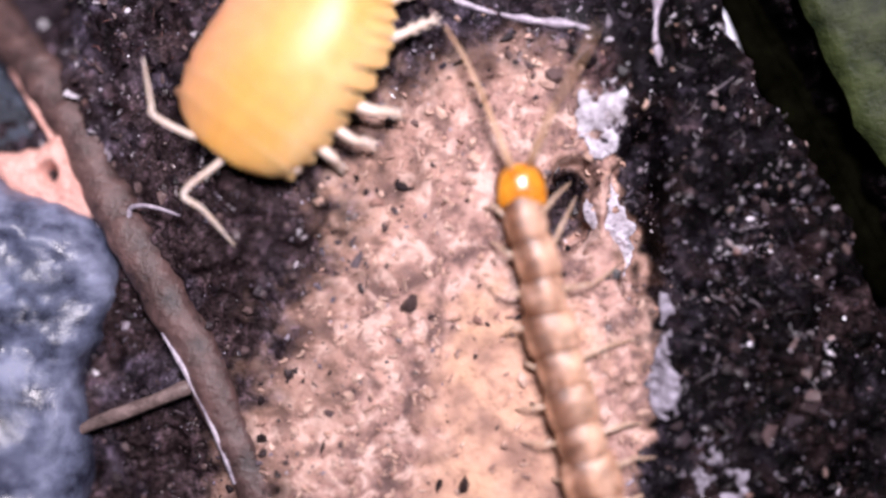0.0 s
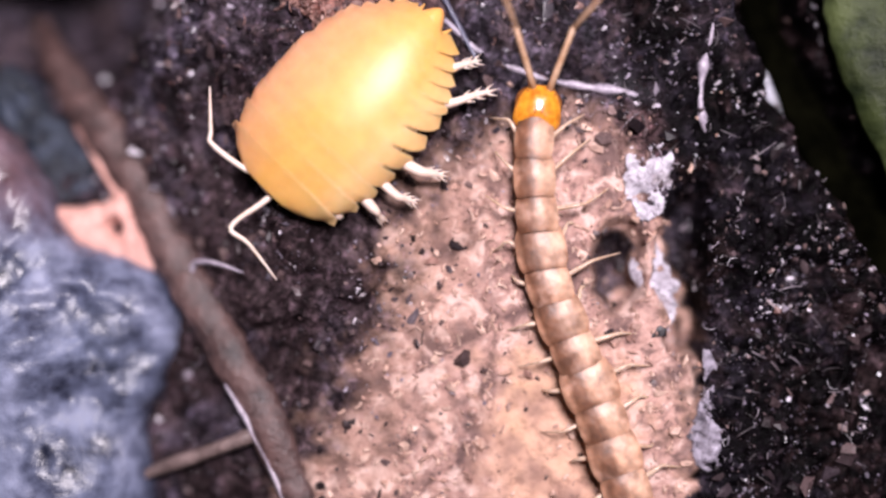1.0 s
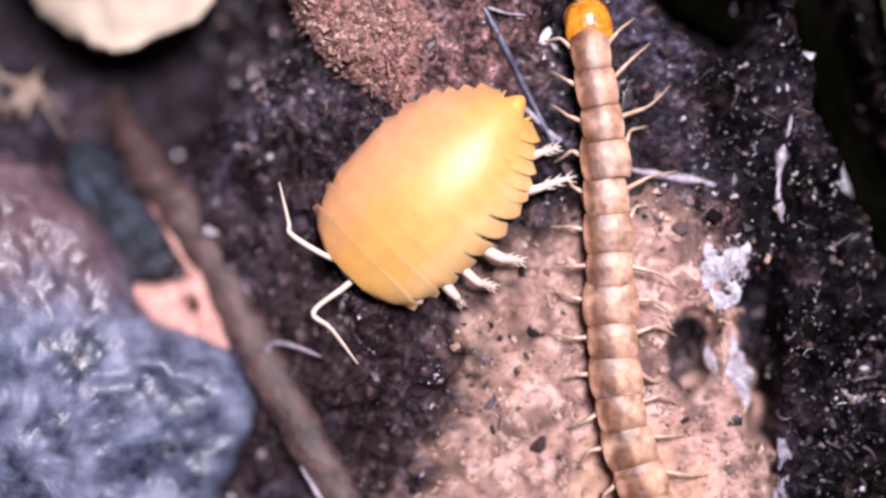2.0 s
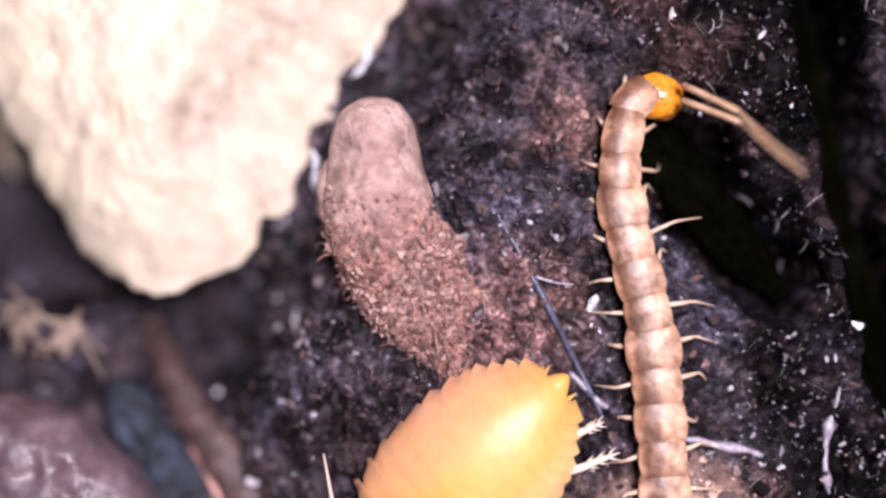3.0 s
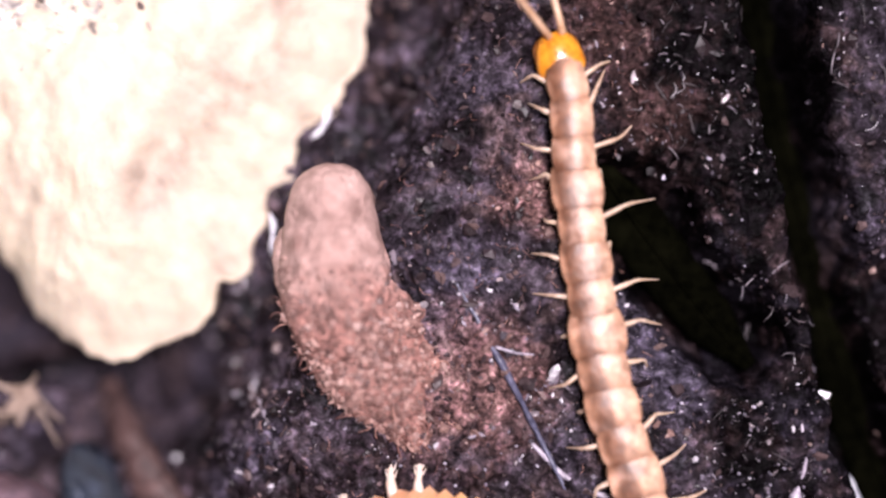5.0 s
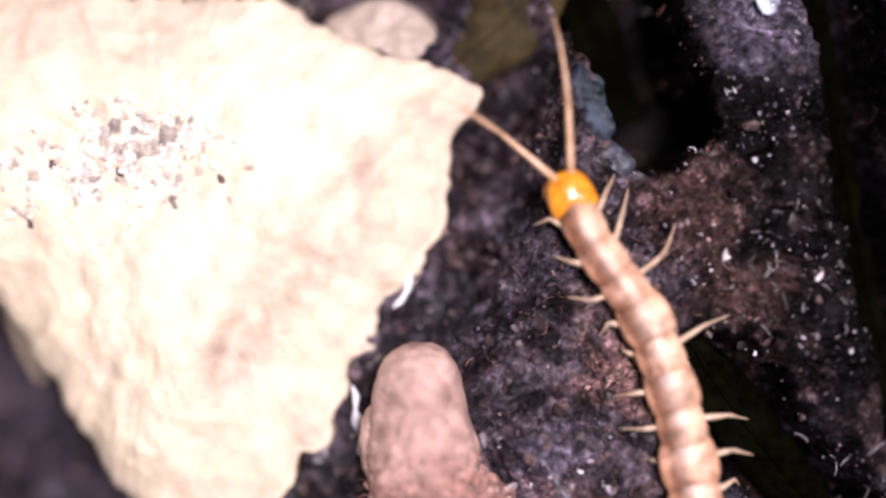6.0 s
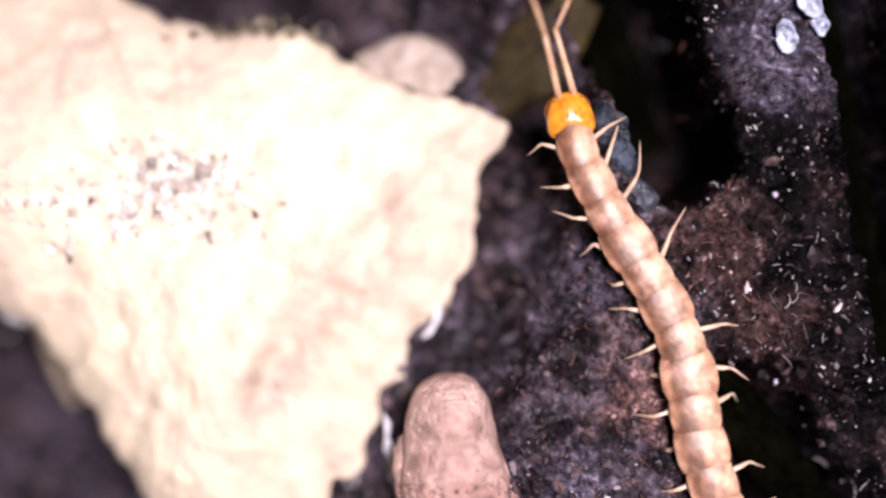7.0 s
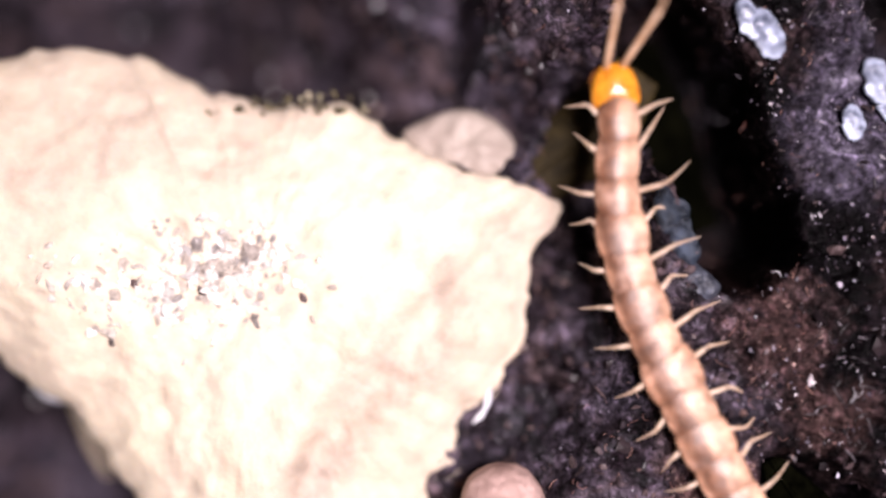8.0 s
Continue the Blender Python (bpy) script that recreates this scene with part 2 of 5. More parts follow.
M_SOIL = ground_mat()
M_CRUMB = islands("soil_crumb", [(0.006, 0.004, 0.005), (0.022, 0.014, 0.016), (0.009, 0.006, 0.008), (0.045, 0.03, 0.032),
                                 (0.014, 0.009, 0.011), (0.10, 0.066, 0.066), (0.025, 0.019, 0.026), (0.13, 0.085, 0.08)], 0.42, 0.3)
M_WOODCRUMB = islands("wood_crumb", [(0.40, 0.24, 0.18), (0.58, 0.39, 0.31), (0.24, 0.13, 0.105), (0.64, 0.45, 0.36),
                                     (0.28, 0.17, 0.14), (0.46, 0.28, 0.22)], 0.5)
# dark soil grit; the pale shades carry wet glints in their colour
M_GRIT = islands("grit", [(0.004, 0.003, 0.004), (0.03, 0.023, 0.032), (0.010, 0.007, 0.010), (0.08, 0.063, 0.085), (0.008, 0.006, 0.008), (0.22, 0.185, 0.24), (0.012, 0.009, 0.012),
                          (0.14, 0.095, 0.10), (0.03, 0.024, 0.034), (0.42, 0.38, 0.46)], 0.28, 0.4)
M_REDCRUMB = islands("peat_crumb", [(0.15, 0.080, 0.070), (0.05, 0.028, 0.028), (0.30, 0.18, 0.155), (0.03, 0.018, 0.019), (0.20, 0.12, 0.105), (0.42, 0.28, 0.25), (0.04, 0.024, 0.024)], 0.5)
M_CLODCRUMB = islands("clod_crumb", [(0.28, 0.155, 0.13), (0.15, 0.078, 0.066), (0.44, 0.28, 0.24), (0.22, 0.12, 0.10), (0.09, 0.048, 0.043), (0.34, 0.19, 0.16)], 0.5)
M_WHITEGRAIN = islands("white_grain", [(0.85, 0.85, 0.88), (0.75, 0.72, 0.80), (0.9, 0.88, 0.85)], 0.2, 0.8)
M_FLAKE = islands("soil_flake", [(0.03, 0.025, 0.03), (0.16, 0.135, 0.17), (0.05, 0.035, 0.036), (0.34, 0.30, 0.36), (0.09, 0.06, 0.058), (0.62, 0.58, 0.64), (0.22, 0.15, 0.14), (0.04, 0.04, 0.055)], 0.22, 0.6)
M_FIBRE = islands("fibre", [(0.02, 0.015, 0.017), (0.26, 0.22, 0.25), (0.01, 0.007, 0.008), (0.05, 0.038, 0.043), (0.015, 0.010, 0.012)], 0.35)
M_REDFIBRE = islands("peat_fibre", [(0.26, 0.11, 0.09), (0.08, 0.035, 0.032), (0.46, 0.24, 0.19)], 0.5)
# the last, darker tone paints the shade along the stone's fold
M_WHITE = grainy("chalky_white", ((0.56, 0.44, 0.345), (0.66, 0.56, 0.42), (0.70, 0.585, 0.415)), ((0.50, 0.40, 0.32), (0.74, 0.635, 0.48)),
                 5.0, 1.4, 0.75, 0.14, sss=0.1, shade_tint=(0.33, 0.26, 0.22), shade_tint_grain=True)
M_SPECK = islands("crystal_speck", [(0.9, 0.88, 0.85), (0.42, 0.36, 0.31), (0.85, 0.80, 0.74), (0.27, 0.235, 0.215), (0.62, 0.53, 0.45), (0.20, 0.175, 0.165), (0.9, 0.86, 0.82), (0.48, 0.41, 0.35)], 0.35)
M_CLOD = grainy("clod", ((0.06, 0.026, 0.024), (0.20, 0.080, 0.064), (0.38, 0.17, 0.135)), ((0.022, 0.010, 0.010), (0.58, 0.29, 0.24)), 2.6, 0.6, 0.55, 0.5, blend=0.75, shade_tint=(0.54, 0.36, 0.32), shade_tint_grain=True)
M_STONE = grainy("blue_grey_stone", ((0.008, 0.009, 0.018), (0.066, 0.072, 0.120), (0.20, 0.207, 0.29)), ((0.008, 0.010, 0.020), (0.20, 0.235, 0.35)),
                 4.0, 2.0, 0.24, 0.14, blend=0.42, rough_to=0.65, shade_tint=(0.13, 0.075, 0.085), shade_tint_grain=True)
M_WETSTONE = grainy("wet_blue_stone", ((0.002, 0.0025, 0.004), (0.005, 0.007, 0.012), (0.05, 0.065, 0.10)), ((0.002, 0.0025, 0.004), (0.06, 0.08, 0.12)), 2.2, 0.9, 0.18, 0.5, blend=0.4, rough_to=0.5)
M_PINK = grainy("pink_chip", ((0.42, 0.20, 0.16), (0.62, 0.33, 0.27), (0.66, 0.40, 0.34)), ((0.40, 0.2, 0.17), (0.7, 0.44, 0.38)), 2.0, 0.6, 0.6, 0.08)
M_TWIG = grainy("brown_root", ((0.016, 0.009, 0.009), (0.054, 0.030, 0.029), (0.12, 0.070, 0.064)), ((0.010, 0.006, 0.006), (0.16, 0.092, 0.083)), 3.0, 1.2, 0.45, 0.3)
M_SIDEROOT = grainy("tan_side_root", ((0.05, 0.032, 0.030), (0.12, 0.080, 0.074), (0.22, 0.16, 0.15)), ((0.04, 0.026, 0.024), (0.26, 0.19, 0.175)), 2.0, 0.7, 0.5, 0.12)
M_PALEROOT = grainy("pale_root", ((0.10, 0.085, 0.11), (0.26, 0.22, 0.28), (0.52, 0.45, 0.51)), ((0.12, 0.10, 0.13), (0.60, 0.53, 0.60)), 1.8, 0.3, 0.35, 0.05)
M_STICK = grainy("lilac_stem", ((0.026, 0.025, 0.045), (0.052, 0.052, 0.09), (0.10, 0.098, 0.155)), ((0.026, 0.026, 0.045), (0.14, 0.135, 0.20)), 1.5, 0.3, 0.3, 0.04)
M_MOULD = grainy("white_mould", ((0.14, 0.10, 0.11), (0.40, 0.36, 0.43), (0.66, 0.63, 0.70)), ((0.10, 0.07, 0.075), (0.74, 0.71, 0.78)), 1.3, 0.5, 0.3, 0.2)
M_LILACMOULD = grainy("lilac_mould", ((0.03, 0.024, 0.030), (0.17, 0.145, 0.185), (0.42, 0.38, 0.46)), ((0.02, 0.016, 0.02), (0.50, 0.46, 0.55)), 1.4, 0.5, 0.35, 0.25)
# near black, to paint the shade at the bottom of the gaps
M_GAP_SHADE = grainy("gap_shade_leaf", ((0.0004, 0.0004, 0.0002), (0.0008, 0.0008, 0.0004), (0.0035, 0.0035, 0.0016)), ((0.0003, 0.0003, 0.0002), (0.0026, 0.0026, 0.0013)), 3.0, 0.5, 0.9, 0.05, specular=0.0)
M_GREEN = grainy("green_leaf", ((0.003, 0.005, 0.002), (0.016, 0.026, 0.006), (0.065, 0.085, 0.030)), ((0.003, 0.005, 0.002), (0.055, 0.068, 0.022)), 5.0, 1.6, 0.55, 0.3, specular=0.2)
M_OLIVE = grainy("olive_scrap", ((0.010, 0.007, 0.003), (0.026, 0.018, 0.006), (0.055, 0.039, 0.014)), ((0.010, 0.007, 0.003), (0.050, 0.035, 0.013)), 2.5, 1.0, 0.7, 0.08, specular=0.12)
M_LOBE = grainy("pale_lobe", ((0.28, 0.22, 0.185), (0.35, 0.285, 0.24), (0.42, 0.35, 0.30)), ((0.29, 0.23, 0.19), (0.41, 0.345, 0.295)), 3.0, 1.2, 0.6, 0.05)
M_CHIP = grainy("tan_chip", ((0.20, 0.13, 0.09), (0.34, 0.24, 0.18), (0.42, 0.32, 0.26)), ((0.12, 0.08, 0.06), (0.46, 0.36, 0.30)), 1.6, 0.5, 0.6, 0.1)
M_PALEFIBRE = islands("pale_fibre", [(0.5, 0.46, 0.52), (0.12, 0.10, 0.13), (0.75, 0.72, 0.76), (0.26, 0.2, 0.22), (0.18, 0.15, 0.2)], 0.25, 0.6)
M_MOSS = islands("moss_crumb", [(0.06, 0.05, 0.022), (0.18, 0.15, 0.08), (0.025, 0.02, 0.012), (0.34, 0.29, 0.20)], 0.4, 0.4)
M_BLUE = grainy("blue_grey_pebble", ((0.006, 0.006, 0.009), (0.020, 0.020, 0.028), (0.085, 0.092, 0.125)), ((0.005, 0.005, 0.008), (0.13, 0.14, 0.18)), 1.6, 0.6, 0.3, 0.2)
# bluish white tones that paint reflections on the wet soil
M_GLINT = grainy("painted_glint", ((0.04, 0.045, 0.07), (0.16, 0.18, 0.26), (0.42, 0.46, 0.58)), ((0.02, 0.024, 0.04), (0.55, 0.60, 0.74)), 0.9, 0.6, 0.12, 0.12)
M_PEARL = grainy("pearly", ((0.55, 0.55, 0.66), (0.72, 0.72, 0.82), (0.8, 0.78, 0.8)), ((0.6, 0.58, 0.66), (0.85, 0.85, 0.9)), 2.0, 0.5, 0.15, 0.02)
M_STRAW = grainy("straw", ((0.42, 0.32, 0.18), (0.6, 0.48, 0.32), (0.7, 0.58, 0.42)), ((0.4, 0.3, 0.2), (0.75, 0.62, 0.48)), 1.5, 0.3, 0.4, 0.04)
M_ISO = shell_mat()
M_ISOLEG = grainy("isopod_leg", ((0.56, 0.40, 0.31), (0.64, 0.50, 0.41), (0.70, 0.58, 0.51)), ((0.52, 0.37, 0.30), (0.72, 0.61, 0.54)), 1.0, 0.3, 0.4, 0.02, sss=0.2)
M_TERGITE = tergite_mat()
M_BELLY = grainy("centipede_side", ((0.38, 0.22, 0.14), (0.52, 0.34, 0.24), (0.60, 0.43, 0.34)), ((0.34, 0.20, 0.13), (0.64, 0.46, 0.36)), 1.2, 0.35, 0.35, 0.03, sss=0.2)
M_HEAD = grainy("centipede_head", ((0.34, 0.10, 0.008), (0.58, 0.21, 0.012), (0.68, 0.28, 0.02)), ((0.34, 0.10, 0.01), (0.70, 0.30, 0.03)), 1.2, 0.3, 0.25, 0.015, sss=0.2, coat=0.4)
M_CLEG = grainy("centipede_leg", ((0.32, 0.19, 0.12), (0.44, 0.29, 0.20), (0.58, 0.43, 0.33)), ((0.28, 0.17, 0.11), (0.60, 0.45, 0.35)), 0.8, 0.25, 0.3, 0.02, sss=0.2)
M_ANT = grainy("antenna", ((0.34, 0.17, 0.07), (0.44, 0.26, 0.15), (0.56, 0.38, 0.26)), ((0.30, 0.16, 0.08), (0.60, 0.42, 0.30)), 0.8, 0.25, 0.35, 0.02)
M_CLAW = grainy("claw", ((0.10, 0.03, 0.008), (0.16, 0.05, 0.012), (0.22, 0.08, 0.02)), ((0.09, 0.03, 0.01), (0.24, 0.09, 0.02)), 0.6, 0.2, 0.25, 0.01)


# ---------------------------------------------------------------- shapes, in millimetres
def hashed(i, j, k, seed):
    h = (i * 374761393 + j * 668265263 + k * 1274126177 + seed * 974711) & 0xFFFFFFFF
    h = ((h ^ (h >> 13)) * 1274126177) & 0xFFFFFFFF
    return ((h ^ (h >> 16)) & 0xFFFF) / 65535.0


def vnoise(p, size, seed=0, octaves=1):
    """Value noise, -1 to 1, at rows of x, y, z."""
    p = np.asarray(p, float)
    total, amp, norm = 0.0, 1.0, 0.0
    for o in range(octaves):
        q = p / size * 2 ** o + 37.7 * (o + 1)
        f = np.floor(q).astype(np.int64)
        u = q - f
        u = u * u * (3 - 2 * u)
        v = 0.0
        for dx in (0, 1):
            for dy in (0, 1):
                for dz in (0, 1):
                    w = (u[..., 0] if dx else 1 - u[..., 0]) * (u[..., 1] if dy else 1 - u[..., 1]) * (u[..., 2] if dz else 1 - u[..., 2])
                    v = v + w * hashed(f[..., 0] + dx, f[..., 1] + dy, f[..., 2] + dz, seed + o)
        total, norm, amp = total + amp * (v * 2 - 1), norm + amp, amp * 0.5
    return total / norm


def mesh(name, shape, material, smooth=True, crisp=0):
    verts, faces = shape
    me = bpy.data.meshes.new(name)
    me.from_pydata([tuple(v) for v in np.asarray(verts, float) * MM], [], [tuple(int(i) for i in f) for f in faces])
    me.materials.append(material)
    if smooth:
        me.shade_smooth()
    if crisp:
        me.set_sharp_from_angle(angle=radians(crisp))
    me.update()
    return me


def part(name, shape, material, parent, label="", smooth=True, crisp=0):
    ob = new(name, mesh(name, shape, material, smooth, crisp))
    ob.parent = parent
    if label:
        tagged(ob, label)
    return ob


def thing(name, shape, material, label, category, group="", kind="", smooth=True):
    return tagged(new(name, mesh(name, shape, material, smooth)), label, category, group, kind)


def joined(shapes):
    verts, faces, n = [], [], 0
    for v, f in shapes:
        verts.append(np.asarray(v, float))
        faces += [[i + n for i in q] for q in f]
        n += len(v)
    return np.concatenate(verts), faces


def smoothed(points, n):
    """A Catmull-Rom line through the points, n per span."""
    p = np.asarray(points, float)
    p = np.concatenate([[2 * p[0] - p[1]], p, [2 * p[-1] - p[-2]]])
    out = []
    for a, b, c, d in zip(p, p[1:], p[2:], p[3:]):
        for u in np.arange(n) / n:
            out.append(0.5 * (2 * b + (c - a) * u + (2 * a - 5 * b + 4 * c - d) * u ** 2 + (3 * b - a - 3 * c + d) * u ** 3))
    return np.array(out + [p[-2]])


def ring_line(points, n):
    """The same, closed."""
    p = np.asarray(points, float)
    q = np.concatenate([p[-1:], p, p[:2]])
    out = []
    for a, b, c, d in zip(q, q[1:], q[2:], q[3:]):
        for u in np.arange(n) / n:
            out.append(0.5 * (2 * b + (c - a) * u + (2 * a - 5 * b + 4 * c - d) * u ** 2 + (3 * b - a - 3 * c + d) * u ** 3))
    return np.array(out)


def tube(line, radii, sides=8, rough=0.0, seed=0, flat=1.0):
    """A round rod along a line, closed and rounded at both ends."""
    line = np.asarray(line, float)
    n = len(line)
    radii = np.interp(np.linspace(0, 1, n), np.linspace(0, 1, len(np.atleast_1d(radii))), np.atleast_1d(radii))
    tang = np.gradient(line, axis=0)
    tang /= np.linalg.norm(tang, axis=1)[:, None] + 1e-9
    side = np.cross(tang, (0.0, 0.0, 1.0))
    bad = np.linalg.norm(side, axis=1) < 0.05
    side[bad] = (1, 0, 0)
    side /= np.linalg.norm(side, axis=1)[:, None]
    up = np.cross(side, tang)
    a = np.arange(sides) / sides * 2 * np.pi
    rings = line[:, None] + radii[:, None, None] * (np.cos(a)[None, :, None] * side[:, None] + flat * np.sin(a)[None, :, None] * up[:, None])
    v = rings.reshape(-1, 3)
    if rough:
        v = v + (v - np.repeat(line, sides, 0)) * (rough * vnoise(v, 0.6 + radii.mean(), seed, 2))[:, None]
    v = np.concatenate([v, [line[0] - tang[0] * radii[0] * 0.6], [line[-1] + tang[-1] * radii[-1] * 0.6]])
    f = []
    for i in range(n - 1):
        for j in range(sides):
            k = (j + 1) % sides
            f.append((i * sides + j, i * sides + k, (i + 1) * sides + k, (i + 1) * sides + j))
    for j in range(sides):
        k = (j + 1) % sides
        f.append((n * sides, k, j))
        f.append((n * sides + 1, (n - 1) * sides + j, (n - 1) * sides + k))
    return v, f


def lump(outline, centre, z_rim, height, depth, lumps=(), rings=24, per=16, jag=0.0, jag_mm=1.0, power=2.2, seed=0, tilt=None):
    """A rounded solid over a smooth closed outline: a domed top, a flatter underside, and lumps of several sizes.
    tilt(x, y) lifts or lowers the rim."""
    rim = ring_line(outline, per)
    n = len(rim)
    c = np.asarray(centre, float)
    if jag:
        r3 = np.c_[rim, np.zeros(n)]
        out = (rim - c) / np.linalg.norm(rim - c, axis=1)[:, None]
        rim = rim + out * (jag * vnoise(r3, jag_mm, seed + 5, 3))[:, None]
    v, f = [], []
    sway = tilt(rim[:, 0], rim[:, 1]) if tilt else np.zeros(n)
    rs = [math.sin(math.pi / 2 * k / rings) for k in range(rings, 0, -1)]
    for sgn, high in ((1, height), (-1, depth)):
        for k, r in enumerate(rs):
            if sgn < 0 and k == 0:
                continue
            xy = c + (rim - c) * r
            z = z_rim + sgn * high * (1 - r ** power) ** (1 / power)
            p = np.c_[xy, z + sway * r * r]
            for mm, amp in lumps:
                p[:, 2] += amp * sgn * vnoise(p * (1, 1, 0.3), mm, seed, 3) * (1 - r ** 6)
            v.append(p)
        v.append(np.array([[c[0], c[1], v[-1][:, 2].mean()]]))
    v = np.concatenate(v)
    top_c = rings * n
    low0 = top_c + 1
    for k in range(rings - 1):
        for j in range(n):
            m = (j + 1) % n
            f.append((k * n + j, k * n + m, (k + 1) * n + m, (k + 1) * n + j))
    for j in range(n):
        f.append(((rings - 1) * n + j, (rings - 1) * n + (j + 1) % n, top_c))
    for k in range(rings - 1):
        for j in range(n):
            m = (j + 1) % n
            a0, a1 = (j, m) if k == 0 else (low0 + (k - 1) * n + j, low0 + (k - 1) * n + m)
            f.append((a1, a0, low0 + k * n + j, low0 + k * n + m))
    low_c = len(v) - 1
    for j in range(n):
        f.append((low0 + (rings - 2) * n + (j + 1) % n, low0 + (rings - 2) * n + j, low_c))
    return v, f


def ico():
    bm = bmesh.new()
    bmesh.ops.create_icosphere(bm, subdivisions=1, radius=1)
    v = np.array([q.co[:] for q in bm.verts])
    f = np.array([[w.index for w in q.verts] for q in bm.faces])
    bm.free()
    return v, f


ICO_V, ICO_F = ico()


def pebbles(places, sizes, rng, stretch=0.7):
    """Many small irregular grains as one shape."""
    n = len(places)
    d = ICO_V[None] * (1 + 0.5 * rng.uniform(-1, 1, (n, len(ICO_V), 1)))
    d = d * (1 + min(stretch, 0.9) * rng.uniform(-1, 1, (n, 1, 3)))
    if stretch > 1:
        d = d * np.exp(0.55 * (stretch - 1) * rng.normal(size=(n, 1, 3)))
    q = rng.normal(size=(n, 3, 3))
    rot = np.linalg.qr(q)[0]
    v = np.einsum("nij,nkj->nki", rot, d) * np.asarray(sizes)[:, None, None] + np.asarray(places)[:, None]
    f = (ICO_F[None] + (np.arange(n) * len(ICO_V))[:, None, None]).reshape(-1, 3)
    return v.reshape(-1, 3), f


def hairs(starts, lengths, radii, rng, lift=0.3, curl=0.6, heading=None):
    """Many thin curved fibres as one shape."""
    shapes = []
    for s, ln, r in zip(starts, lengths, radii):
        a = rng.uniform(0, 2 * np.pi) if heading is None else heading + rng.normal() * 0.5
        bend, pts, p, up = rng.normal() * curl, [], np.array(s, float), rng.uniform(0, lift)
        for k in range(6):
            pts.append(p.copy())
            p = p + np.array([math.cos(a), math.sin(a), up * (0.6 - 0.3 * k)]) * ln / 5
            a += bend / 5
        shapes.append(tube(pts, [r, r * 0.9, r * 0.5], 4))
    return joined(shapes)


def step(a, b, x):
    u = np.clip((x - a) / (b - a), 0, 1)
    return u * u * (3 - 2 * u)


def near(x, y, line):
    """Distance to a broken line."""
    best = np.full(np.shape(x), 1e9)
    for (ax, ay), (bx, by) in zip(line, line[1:]):
        dx, dy = bx - ax, by - ay
        u = np.clip(((x - ax) * dx + (y - ay) * dy) / (dx * dx + dy * dy + 1e-9), 0, 1)
        best = np.minimum(best, np.hypot(x - ax - u * dx, y - ay - u * dy))
    return best


# ---------------------------------------------------------------- the ground
TRENCH = [(6, 60), (8.9, 47), (10.0, 39), (10.9, 34), (12.0, 29.5), (13.1, 25), (14.0, 20.5), (14.9, 17), (17.3, 11.5), (21.2, 4.5), (26.8, -6)]
HOLLOW = [(2.0, 29.3), (4.0, 26.0), (6.6, 23.0), (8.3, 21.4)]
PIT = [(-4.8, 54), (-3.5, 49.8), (-2.5, 47.0), (-1.2, 44.0), (-0.4, 42.6)]
LEAFBED = [(14.5, 56), (15.4, 46), (17.0, 36), (19.2, 26), (22.0, 17), (25.5, 9), (31, -1)]
BURROW = [(6.5, 4.2), (6.1, 1.8)]
GAP = [(10.2, 6.4), (9.9, 4.4), (9.9, 1.2), (10.3, -0.6)]
STONE_EDGE = [(-23.5, 19.5), (-20, 23), (-17, 28), (-14, 33), (-11.5, 38.5), (-10.5, 44), (-12.5, 49)]


def wood_zone(x, y):
    """1 on the slab of pale rotten wood."""
    p = np.stack([x, y, 0 * x], -1)
    west = x - np.interp(y, [-30, -9, -4, 0, 4, 8, 11], [-12, -9.5, -7.5, -5.5, -4.5, -3.0, 2.0])
    east = np.interp(y, [-30, -8, 0, 4, 8, 11], [11.0, 10.2, 9.7, 9.1, 8.0, 5.5]) - x
    west = step(-3.6, 5.0, west + 3.0 * vnoise(p, 3.2, 21, 3) + 3.4 * vnoise(p, 0.9, 22, 3))
    east = step(-0.6, 0.9, east + 1.8 * vnoise(p, 2.4, 23, 3) + 1.3 * vnoise(p, 0.7, 24, 2))
    hole = step(0.6, 1.6, near(x, y, BURROW) + 0.7 * vnoise(p, 0.9, 25, 2))
    return west * east * hole * step(12.5, 8.5, y + 1.8 * vnoise(p, 1.6, 8, 3))


def grit_zone(x, y):
    """1 where the wood has crumbled to pinkish grit."""
    p = np.stack([x, y, 0 * x], -1)
    d = np.hypot((x - 2.8) / 4.6, (y + 8.5) / 9.0) + 0.5 * vnoise(p, 3.0, 81, 3) + 0.25 * vnoise(p, 0.8, 82, 2)
    return wood_zone(x, y) * step(0.7, 1.15, d)


def red_zone(x, y):
    p = np.stack([x, y, 0 * x], -1)
    n = 1.5 * vnoise(p, 2.5, 31, 3)
    fine = vnoise(p, 0.9, 32, 2)
    a = 0.8 * step(3.0, 0.8, np.hypot(x + 3.0, y - 29.7) + n + 1.2 * fine) + 0.85 * step(5.6, 1.4, np.hypot(x + 6.4, y - 19.2) + n + 1.2 * fine)
    b = step(2.8, 0.8, near(x, y, [(0.4, 39.0), (1.4, 36.8), (3.2, 33.6)]) + n + 1.5 * fine) * 0.18
    c = step(3.5, 1.0, np.hypot(x - 6.0, (y - 9.0)) + n) * 0.4
    return np.clip(a + b + c, 0, 1)


def brown_zone(x, y):
    p = np.stack([x, y, 0 * x], -1)
    return step(-1.0, -7.0, x + 2.5 * vnoise(p, 4.0, 61, 3)) * step(18, 6, y + 3 * vnoise(p, 5.0, 62, 2)) * 0.9


